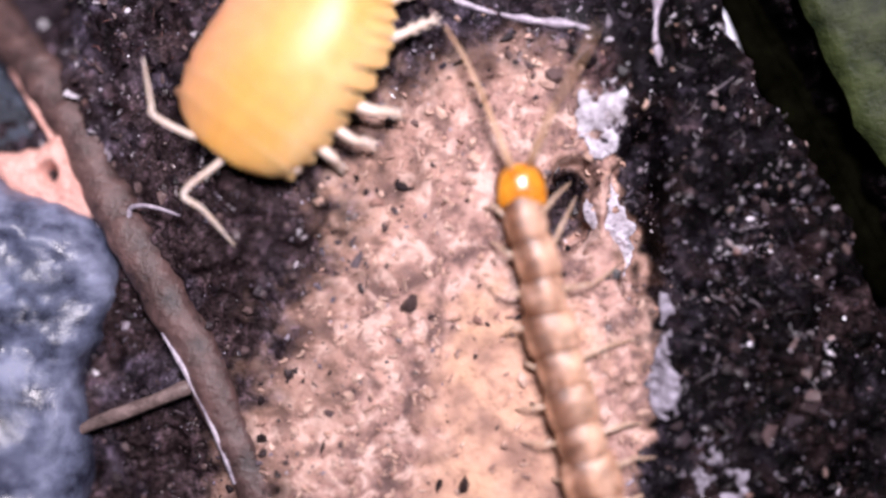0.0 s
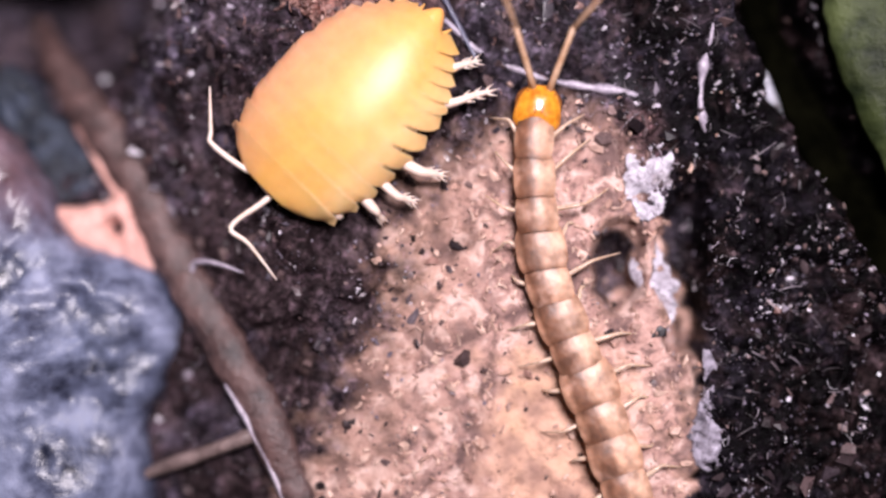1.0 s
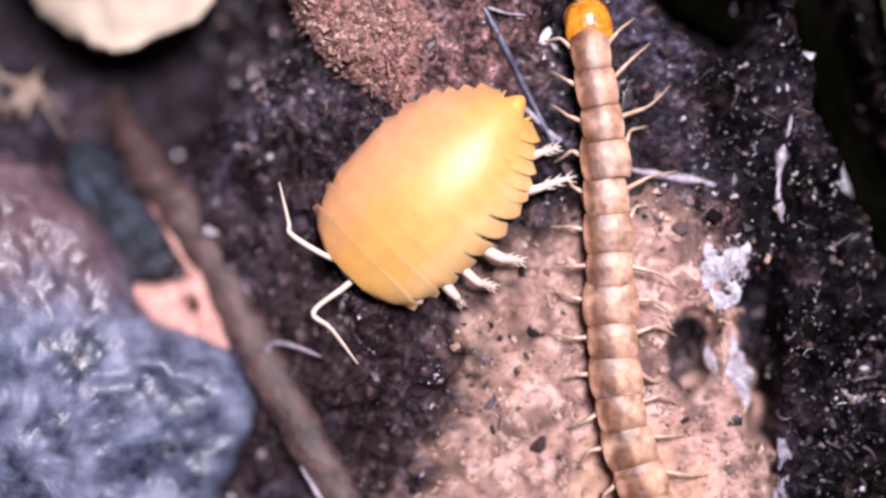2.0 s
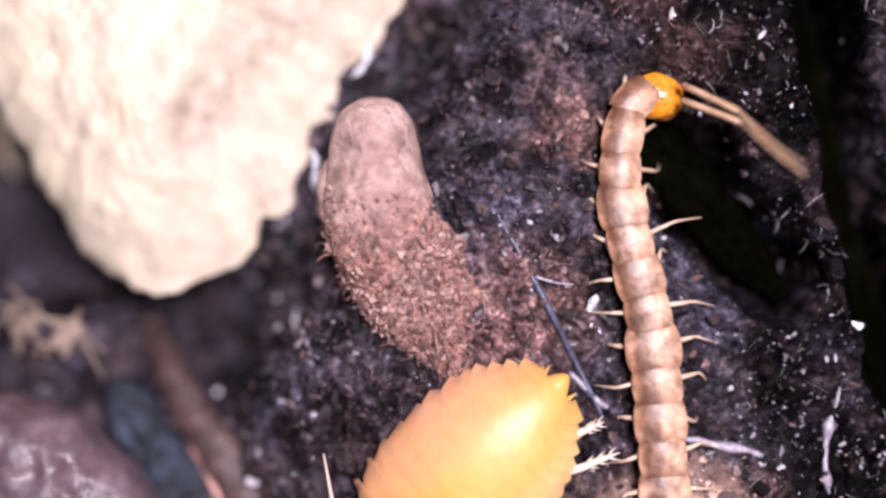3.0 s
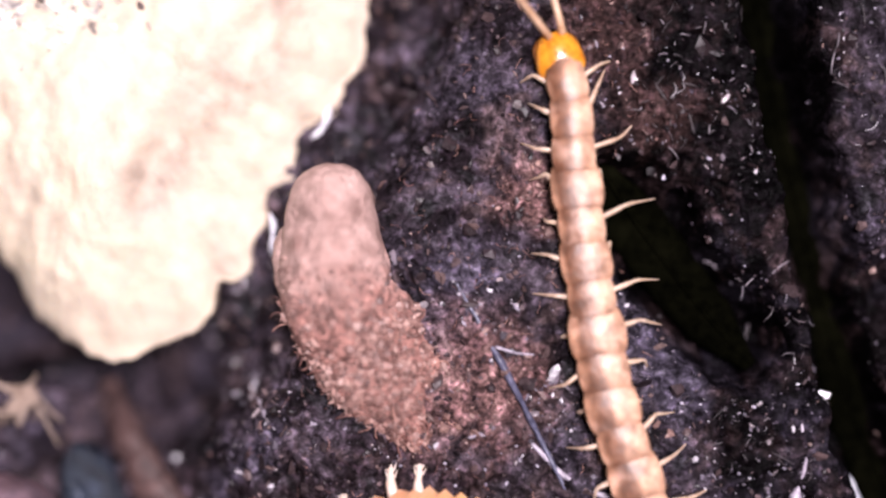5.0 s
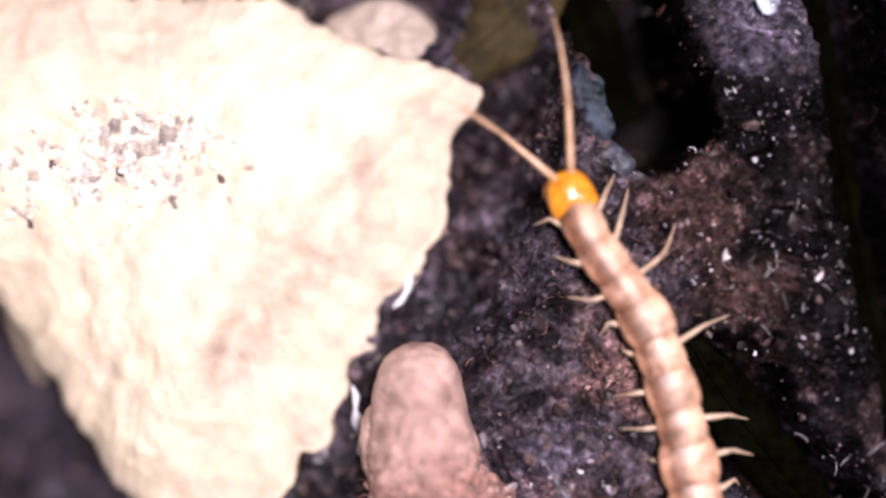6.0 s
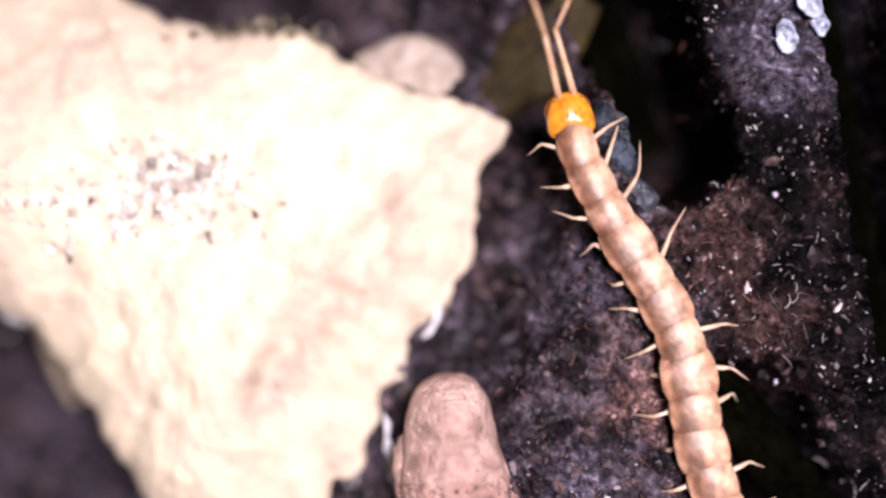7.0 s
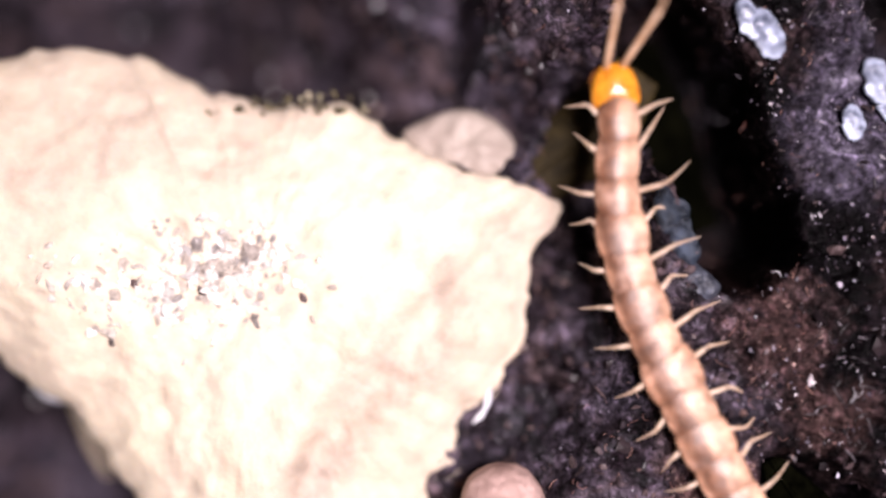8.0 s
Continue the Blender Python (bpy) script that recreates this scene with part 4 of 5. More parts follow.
def blade(name, line, widths, thick, material, label, category, ribs=True, seed=0):
    """A leaf as a thin solid along a line: arched across, with a midrib and uneven margins."""
    line = smoothed(line, 10)
    n, m = len(line), 11
    w = np.interp(np.linspace(0, 1, n), np.linspace(0, 1, len(widths)), widths)
    t = np.gradient(line, axis=0)
    t /= np.linalg.norm(t, axis=1)[:, None]
    s = np.cross(t, (0, 0, 1.0))
    s /= np.linalg.norm(s, axis=1)[:, None]
    u = np.linspace(-1, 1, m)
    edge = 1 + 0.12 * vnoise(np.c_[line[:, :2], np.full(n, seed)], 1.2, seed, 2)
    top = line[:, None] + s[:, None] * (u[None, :, None] * (w * edge)[:, None, None])
    top[..., 2] += 0.25 * w[:, None] * (1 - u[None] ** 2) + 0.25 * vnoise(top, 1.6, seed + 3, 2)
    under = top - (0, 0, thick)
    v = np.concatenate([top.reshape(-1, 3), under.reshape(-1, 3)])
    k, f = n * m, []
    for i in range(n - 1):
        for j in range(m - 1):
            a = i * m + j
            f += [(a, a + m, a + m + 1, a + 1), (k + a, k + a + 1, k + a + m + 1, k + a + m)]
        for a, flip in ((i * m, 0), (i * m + m - 1, 1)):
            q = (a, a + k, a + k + m, a + m)
            f.append(q[::-1] if flip else q)
    for a, flip in ((0, 1), ((n - 1) * m, 0)):
        for j in range(m - 1):
            q = (a + j, a + j + k, a + j + 1 + k, a + j + 1)
            f.append(q[::-1] if flip else q)
    ob = thing(name, (v, f), material, label, category)
    if ribs:
        mid = top[:, m // 2] + (0, 0, 0.03)
        part("midrib", tube(mid, [0.16, 0.12, 0.06], 6), material, ob)
    return ob


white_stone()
clod()
blue_stone()
dark_stone()
pink_chip()
root()
strand("curled_rootlet", [(-17.0, 2.5), (-16.8, 3.2), (-16.0, 3.3), (-15.0, 3.1), (-13.8, 2.7)], [0.16, 0.15, 0.12, 0.05], M_PALEROOT, "short pale curled rootlet on dark soil", "rootlet", 1.1)
strand("pale_root", [(-2.8, 16.2), (-0.9, 14.4), (1.2, 13.4), (3.6, 12.7), (6.6, 12.2), (8.5, 11.4), (10.1, 10.9)], [0.10, 0.18, 0.13, 0.19, 0.14, 0.30, 0.16, 0.26, 0.1], M_PALEROOT, "thin lilac-white root crossing the soil", "root", 0.06, 10, 0.7)
strand("white_rootlet", [(11.3, 17.4), (11.4, 15.2), (11.0, 13.4), (10.8, 11.4), (11.2, 9.6)], [0.05, 0.14, 0.10, 0.24, 0.08, 0.26, 0.06], M_PALEROOT, "whitish crooked rootlet on black soil", "rootlet", 0.1, 10, 0.9)
strand("glossy_flake", [(15.0, 14.0), (15.5, 13.1), (16.5, 11.4)], [0.12, 0.34, 0.30, 0.08], M_PEARL, "glossy white sliver at the edge of the trench", "flake", 0.5)
strand("lilac_stem", [(-7.0, 24.9), (-5.6, 22.5), (-4.1, 19.8), (-2.6, 16.9), (-1.0, 13.8)], [0.08, 0.16, 0.18, 0.16, 0.12], M_STICK, "thin translucent lilac stem", "stem", 0.2, 8, 0.6)
strand("side_stem", [(-4.8, 21.4), (-3.8, 21.1), (-2.8, 21.0)], [0.08, 0.07, 0.04], M_PALEROOT, "hair-thin pale side shoot", "stem", 0.4)
strand("straw_stem", [(-43.6, 41.0), (-42.2, 37.4), (-40.9, 33.5), (-39.6, 29.9), (-38.4, 27.6)], [0.30, 0.34, 0.30, 0.26], M_STRAW, "straw-coloured dry stem beside the stone", "stem", 2.6)
strand("edge_flake", [(-17.2, 28.4), (-17.0, 27.7), (-17.0, 26.8), (-16.8, 26.0), (-16.6, 25.0), (-16.3, 23.6)], [0.05, 0.26, 0.12, 0.34, 0.14, 0.26, 0.05], M_PEARL, "shiny white flake standing beside the clod", "flake", 1.2, 8, 0.8)
strand("edge_flake", [(-15.0, 32.6), (-14.5, 33.1), (-14.2, 33.7), (-14.0, 34.5)], [0.03, 0.20, 0.10, 0.24, 0.03], M_PEARL, "shiny white flake at the edge of the white stone", "flake", 0.5, 8, 0.8)
thing("pearly_pebble", lump([(-41.0, 35.6), (-39.8, 36.3), (-38.2, 35.2), (-37.2, 33.6), (-39.2, 33.2), (-40.6, 34.2)], (-39.2, 34.8), -7.0, 1.8, 4.0, ((1.0, 0.1),), 14, 12, 0.0, 1.0, 2.0, 2), M_PEARL,
      "pearly bluish white pebble under the white stone", "pebble")
mould([(6.6, 8.4), (7.9, 10.0), (9.3, 8.8), (9.0, 6.2), (7.6, 5.0)], (7.9, 7.5), 3, "white crystalline mould patch at the edge of the wood")
mould([(7.2, 2.6), (8.3, 4.2), (9.6, 2.2), (9.6, -0.2), (8.0, -0.9)], (8.5, 1.5), 7, "white crystalline mould patch at the edge of the wood")
mould([(10.8, -1.8), (11.5, -2.2), (11.4, -4.2), (12.0, -6.0), (11.7, -7.9), (10.3, -7.8), (10.2, -5.6), (10.8, -4.0)], (11.0, -5.4), 9, "narrow lilac mould patch between wood and black soil", M_LILACMOULD)
mould([(12.2, -10.0), (13.4, -8.4), (15.0, -9.0), (15.6, -11.2), (14.8, -13.0), (12.9, -12.4)], (13.9, -10.6), 12, "lilac mould patch on black soil", M_LILACMOULD)
thing("pale_lobe", lump([(-19.0, 48.6), (-17.6, 49.6), (-15.6, 50.2), (-13.8, 49.6), (-12.6, 48.4), (-11.5, 46.4), (-13.6, 45.6), (-16.4, 46.2)], (-15.2, 48.0), -5.6, 1.6, 4.0, ((2.0, 0.7), (0.7, 0.2)), 18, 12, 0.1, 1.0, 2.2, 4), M_LOBE,
      "pale pink rounded lump against the white stone", "lump")
blade("olive_leaf", [(-13.4, 45.2, -5.0), (-10.8, 46.8, -4.6), (-8.2, 49.0, -4.2), (-6.0, 52.2, -4.0)], [1.2, 1.9, 2.2, 1.6], 0.15, M_OLIVE, "olive-yellow scrap of dead leaf", "leaf", True, 5)
# black sheets laid in hollow, pit and trench in place of their shade
blade("gap_shade_leaf", [(0.9, 31.0, -1.6), (2.4, 28.6, -2.0), (4.6, 25.6, -2.1), (7.0, 22.6, -2.0), (9.2, 20.2, -1.8)], [0.5, 1.5, 1.7, 1.4, 0.4], 0.2, M_GAP_SHADE, "blackish olive leaf sheet painting the shade of a hollow", "leaf", True, 8)
blade("gap_shade_leaf", [(-5.0, 54.5, -9.0), (-3.6, 50.5, -9.2), (-2.4, 46.8, -9.2), (-0.9, 43.2, -9.0)], [1.2, 1.6, 1.6, 1.0], 0.2, M_GAP_SHADE, "black leaf-shaped sheet painting the shade of a pit", "leaf", True, 12)
blade("gap_shade_leaf", [(7.8, 52, -4.0), (9.7, 42, -4.2), (11.4, 33, -4.2), (13.6, 24, -4.0), (15.6, 17, -3.8), (19.4, 8.6, -3.6), (25, -2, -3.6)], [0.9, 0.9, 0.9, 0.9, 1.2, 1.6, 1.4], 0.2, M_GAP_SHADE, "long black leaf-shaped sheet painting the shade of a trench", "leaf", True, 15)
blade("green_leaf", [(18.2, 27, -1.4), (19.6, 23, -0.9), (22.0, 16.5, -0.6), (25.5, 9, -0.8), (31, -1, -1.4)], [0.8, 2.8, 4.2, 4.6, 2.4], 0.3, M_GREEN, "dark mossy green leaf along the trench", "leaf", True, 18)
for px, py, long, wide, turned in ((-3.4, 40.2, 1.2, 1.0, 60), (-4.6, 43.6, 2.3, 0.8, 66)):
    c, sn = math.cos(math.radians(turned)), math.sin(math.radians(turned))
    ring = [(px + c * long * math.cos(q) + sn * wide * math.sin(q), py - sn * long * math.cos(q) + c * wide * math.sin(q)) for q in np.arange(9) * 2 * math.pi / 9]
    thing("blue_grey_pebble" if py < 42 else "dark_stone", lump(ring, (px, py), float(ground_z(px, py, False)) - 0.3, 0.6, 1.2, ((1.2, 0.6), (0.5, 0.35)), 20, 12, 0.55, 1.0, 2.0, int(py * 3)), M_BLUE if py < 42 else M_WETSTONE,
          "blue-grey wet pebble at the edge of a pit" if py < 42 else "narrow dark wet stone along the edge of a pit", "pebble" if py < 42 else "stone")
# pale bumps added where the wet soil mirrors light
for k, (x, y, a, s) in enumerate([(-0.9, 54.0, -60, 1.0), (0.0, 53.2, -65, 1.3), (5.4, 50.8, -70, 1.0), (4.5, 48.8, -75, 0.8), (6.4, 49.6, -70, 0.7), (8.2, 49.9, -65, 0.9)]):
    drop = thing("glint_bump", lump([(-0.95, 0.05), (-0.6, 0.36), (0.1, 0.44), (0.75, 0.34), (1.0, 0.0), (0.65, -0.32), (0.0, -0.40), (-0.65, -0.32)], (0, 0), 0, 0.3, 0.2, ((0.7, 0.22), (0.3, 0.12)), 16, 10, 0.34, 0.7, 2.0, k * 7), M_GLINT,
                 "bluish white bump painting a wet reflection on dark soil", "drop", "drops on the soil")
    drop.matrix_world = pose(x * MM, y * MM, (float(ground_z(x, y)) + 0.5) * MM, 0, 0, a) @ Matrix.Diagonal((1.25 * s, 1.5 * s, 1.0 * s, 1))


def star_bit(x, y):
    z = float(ground_z(x, y, False)) + 0.8
    ring = [(x + r * math.cos(q) * 1.5, y + r * math.sin(q)) for q, r in zip(np.arange(7) * 0.9, rng.uniform(0.35, 0.85, 7))]
    ob = thing("frayed_chip", lump(ring, (x, y), z, 0.35, 0.4, ((0.8, 0.3), (0.3, 0.15)), 12, 8, 0.5, 0.6, 2.0, int(x * -10)), M_CHIP, "frayed tan chip of plant matter on soil", "chip", "frayed chips")
    for _ in range(5):
        part("flake", pebbles([(x + rng.normal() * 0.8, y + rng.normal() * 0.6, z + rng.normal() * 0.2)], [rng.uniform(0.10, 0.30)], rng, 0.9), M_CHIP, ob)
    for _ in range(14):
        start = (x + rng.normal() * 0.7, y + rng.normal() * 0.5, z + 0.1)
        part("splinter", hairs([start], [rng.uniform(1.0, 2.6)], [rng.uniform(0.07, 0.14)], rng, 0.1, 0.8), M_CHIP, ob)
    return ob


star_bit(-31.6, 17.6)
star_bit(-34.4, 18.2)

# fibres lying on the soil
x, y = scatter(1500, 2, 20, -17, 61, lambda x, y: (1 - wood_zone(x, y)) * (0.1 + 0.9 * deep(x, y)) * step(-0.3, 0.4, vnoise(np.stack([x, y, 0 * x], -1), 3.0, 77, 2)))
thing("soil_fibres", hairs(np.c_[x, y, ground_z(x, y) + 0.12], np.exp(rng.uniform(np.log(0.2), np.log(1.4), len(x))), rng.uniform(0.012, 0.045, len(x)), rng, 0.3, 0.7), M_FIBRE, "fine pale root hairs on black soil", "fibres", kind="stuff")
x, y = scatter(1100, -20, 3, 10, 58, lambda x, y: 0.6 + 0 * x)
thing("soil_fibres", hairs(np.c_[x, y, ground_z(x, y) + 0.1], rng.uniform(0.2, 0.8, len(x)), rng.uniform(0.008, 0.02, len(x)), rng, 0.35, 1.6), M_REDFIBRE, "fine reddish root hairs on dark soil", "fibres", kind="stuff")

x, y = scatter(600, -10, 11, -16, 13, lambda x, y: np.clip(0.25 * wood_zone(x, y) + 0.8 * grit_zone(x, y), 0, 1))
thing("wood_flakes", hairs(np.c_[x, y, ground_z(x, y) + 0.05], rng.uniform(0.2, 0.55, len(x)), rng.uniform(0.05, 0.12, len(x)), rng, 0.1, 1.2), M_WOODCRUMB, "loose pinkish flakes of rotten wood", "wood flakes", kind="stuff")

# pale fibres that also paint the elongated glints of the black soil
x, y = scatter(1700, -1, 20, -17, 61, lambda x, y: (1 - wood_zone(x, y)) * deep(x, y) * step(0.0, 0.5, vnoise(np.stack([x, y, 0 * x], -1), 2.4, 78, 3)))
thing("soil_fibres", hairs(np.c_[x, y, ground_z(x, y) + 0.16], np.exp(rng.uniform(np.log(0.15), np.log(0.9), len(x))), rng.uniform(0.010, 0.028, len(x)), rng, 0.5, 1.6), M_PALEFIBRE, "short pale fibres, also painting long wet glints, on black soil", "fibres", kind="stuff")

# ---------------------------------------------------------------- the isopod
ISO_AT = pose(-7.95 * MM, 11.45 * MM, 0.75 * MM, 6, 0, -135)


def half_width(u):
    """Half the body's width along it, head at 6.0, tail at -6.5."""
    u = np.asarray(u, float)
    return 0.905 * np.interp(u, [-7.3, -6.2, -4.8, -2.8, 0.0, 3.0, 4.6, 5.6, 6.3], [0.3, 1.35, 2.6, 3.95, 4.6, 4.45, 3.95, 3.1, 1.8])


def shell_plate(u0, u1, back, spike=0.0, high=3.0, nth=41, nx=7, ridge=0.016, blunt=0.0):
    """One arched plate of the back: it overlaps the next, and its side lobes sweep backwards."""
    th = np.linspace(-1, 1, nth)
    k = np.linspace(0, 1, nx)
    mid = (u0 + u1) / 2
    side = np.clip((np.abs(th) - 0.48) / 0.52, 0, 1)
    narrow = np.where(th > 0, np.interp(side, [0, 0.3, 0.75, 0.92, 1.0], [1.0, 0.70 + 0.24 * blunt, 0.60 + 0.26 * blunt, 0.54 + 0.16 * blunt, 0.34 - 0.06 * blunt]), np.interp(side, [0, 0.4, 0.8, 1.0], [1.0, 0.92, 0.8, 0.3]))
    v = []
    for lift, inset in ((0.0, 1.0), (-0.16, 0.965)):
        for kk in k:
            thin = 1.0 if lift == 0 else 0.25 + 0.75 * min(1.0, kk * 3)
            u = mid + (u0 - mid + (u1 - u0) * kk) * narrow - back * np.abs(th) ** 2.5 - spike * side ** 2
            w = half_width(np.clip(mid + (u1 - u0) * (kk - 0.5), -7.2, 6.7)) * (1 - (1 - inset) * thin)
            w = np.maximum(w, 0.4)
            flare = ridge * (1 - kk) ** 2 - 0.035 * kk ** 3
            dome = math.sqrt(max(0.03, 1 - abs((mid + (u1 - u0) * (kk - 0.5) + 0.2) / 7.2) ** 2.0))
            a = th * math.radians(86)
            z = (high * dome + flare + lift * thin) * np.cos(a) ** 0.75
            v.append(np.c_[u, w * np.sin(a) * (1 + 0.08 * side) + 0 * u, z])
    v = np.concatenate(v)
    n = nx * nth
    f = []
    for i in range(nx - 1):
        for j in range(nth - 1):
            a = i * nth + j
            f += [(a, a + nth, a + nth + 1, a + 1), (n + a, n + a + 1, n + a + nth + 1, n + a + nth)]
        for j in (0, nth - 1):
            a = i * nth + j
            q = (a, n + a, n + a + nth, a + nth)
            f.append(q[::-1] if j else q)
    for i in (0, nx - 1):
        for j in range(nth - 1):
            a = i * nth + j
            q = (a, a + 1, n + a + 1, n + a)
            f.append(q[::-1] if i else q)
    return v, f


# knee and foot of the legs that reach out on one side
OUTSTRETCHED = {1: ((2.8, 4.7), (2.95, 5.5)), 2: ((1.5, 4.9), (1.0, 6.1)), 3: ((-0.2, 4.9), (-1.1, 6.2)),
                5: ((-3.9, 3.7), (-6.27, 4.86)), 6: ((-5.3, 2.5), (-6.8, 3.14))}


def isopod():
    ob = tagged(new("isopod"), "yellow-orange isopod with pale legs crawling on dark soil", "isopod")
    ob.matrix_world = ISO_AT
    inv = ISO_AT.inverted()

    def loc(px, py, pz):
        q = inv @ Vector((px * MM, py * MM, pz * MM))
        return np.array(q[:]) / MM

    drawn_in = []
    part("belly", lump([(5.4, 0), (4.0, 2.6), (0, 3.6), (-4, 2.9), (-5.8, 0), (-4, -2.9), (0, -3.6), (4.0, -2.6)], (0, 0), 0.4, 1.6, 0.5, ((1.0, 0.1),), 8, 6), M_ISOLEG, ob)
    head = part("head", lump([(6.2, 0), (5.9, 0.9), (4.9, 1.4), (4.3, 0), (4.9, -1.4), (5.9, -0.9)], (5.2, 0), 0.5, 0.7, 0.5, (), 10, 8), M_ISOLEG, ob, "small pinkish head under the first plate")
    for sgn in (1, -1):
        part("eye", pebbles([(5.7, sgn * 1.2, 1.0)], [0.16], np.random.default_rng(1), 0.1), M_CLAW, head, "tiny dark eye")
    edges = np.linspace(5.7, -2.4, 8)
    for k in range(7):
        shape = shell_plate(edges[k + 1] - 0.1, edges[k] + 0.3, 0.10 + 0.12 * k, 0.02 + 0.05 * k, 3.1 - 0.06 * abs(k - 3), nx=15, ridge=(0.10, 0.10, 0.08, 0.05, 0.02, 0.016, 0.016)[k], blunt=(1.0, 1.0, 0.8, 0.5, 0.2, 0.0, 0.0)[k])
        plate = part("body_plate", shape, M_ISO, ob, crisp=40)
        rim = np.zeros(len(shape[0]), np.float32)
        rim[:41] = (0.5, 0.42, 0.3, 0.15, 0.0, 0.0, 0.0)[k] * step(-0.1, 0.5, np.linspace(-1, 1, 41))
        plate.data.attributes.new("rim", "FLOAT", "POINT").data.foreach_set("value", rim)
    tail = np.linspace(-2.4, -6.2, 6)
    for k in range(5):
        part("tail_plate", shell_plate(tail[k + 1] - 0.1, tail[k] + 0.3, 0.6 - 0.08 * k, 0.35, 2.90 - 0.02 * k, 33, 7), M_ISO, ob, crisp=40)
    part("tail_tip", lump([(-5.2, 1.3), (-4.8, 0), (-5.2, -1.3), (-6.3, -0.8), (-7.2, 0), (-6.3, 0.8)], (-5.8, 0), 0.5, 0.8, 0.4, (), 8, 6), M_ISO, ob)
    for sgn in (1, -1):
        part("tail_spine", tube([(-5.7, sgn * 0.8, 0.6), (-6.3, sgn * 0.9, 0.4), (-6.8, sgn * 1.0, 0.2)], [0.20, 0.15, 0.05], 6), M_ISO, ob)
        for k in range(7):
            u = 4.0 - 1.2 * k
            w = float(half_width(u))
            fan = 0.55 - 0.24 * k
            reach = (0.9, 1.2, 1.5, 1.9, 2.1, 2.6, 2.3)[k] if sgn > 0 else (-0.5, -0.6, -0.4, 1.5, 0.6, 2.4, 2.3)[k]
            if sgn > 0 and k in (0, 4):
                reach = -0.4
            knee = np.array([u + 0.5 * fan, sgn * (w + 0.3 * reach), 0.35])
            foot = np.array([u + 1.4 * fan, sgn * (w + reach), -0.45])
            if sgn > 0 and k in OUTSTRETCHED:
                knee[:2], foot[:2] = OUTSTRETCHED[k]
            line = smoothed([(u, sgn * w * 0.55, 0.6), knee, (knee + foot) / 2 + (0, 0, 0.1), foot], 4)
            leg = part("leg", tube(line, [0.28, 0.27, 0.25, 0.20, 0.15, 0.04], 8, 0.45, k), M_ISOLEG, ob)
            for n in (6, 8, 10):
                ahead = (line[n + 1] - line[n]) / np.linalg.norm(line[n + 1] - line[n])
                for out in (0.9, -0.9):
                    aside = np.array([-ahead[1], ahead[0], 0.0]) * out
                    part("spine", tube([line[n], line[n] + (ahead + aside) * 0.24, line[n] + (ahead * 1.5 + aside) * 0.40], [0.10, 0.07, 0.015], 5), M_ISOLEG, leg)
            if sgn < 0:
                drawn_in.append((leg, max(0.0, reach) + 0.6))
    one = [loc(-12.0, 7.8, 1.4), loc(-13.3, 8.3, 1.6), loc(-14.95, 9.6, 1.9), loc(-15.0, 10.3, 1.9), loc(-15.1, 12.7, 1.4)]
    two = [loc(-11.6, 7.2, 1.4), loc(-12.5, 6.5, 1.6), loc(-14.1, 5.3, 1.7), loc(-13.2, 4.4, 1.5), loc(-11.9, 2.5, 0.9)]
    feelers = []
    for line in (one, two):
        base = line[0]
        ob_a = part("antenna", tube(smoothed(np.array(line) - base, 5), [0.17, 0.17, 0.15, 0.13, 0.10, 0.05], 7, 0.2, 3), M_ISOLEG, ob)
        feelers.append((ob_a, base))
    return ob, drawn_in, feelers


# ---------------------------------------------------------------- the centipede
SEGMENTS, PITCH, NECK = 18, 1.9, 1.9

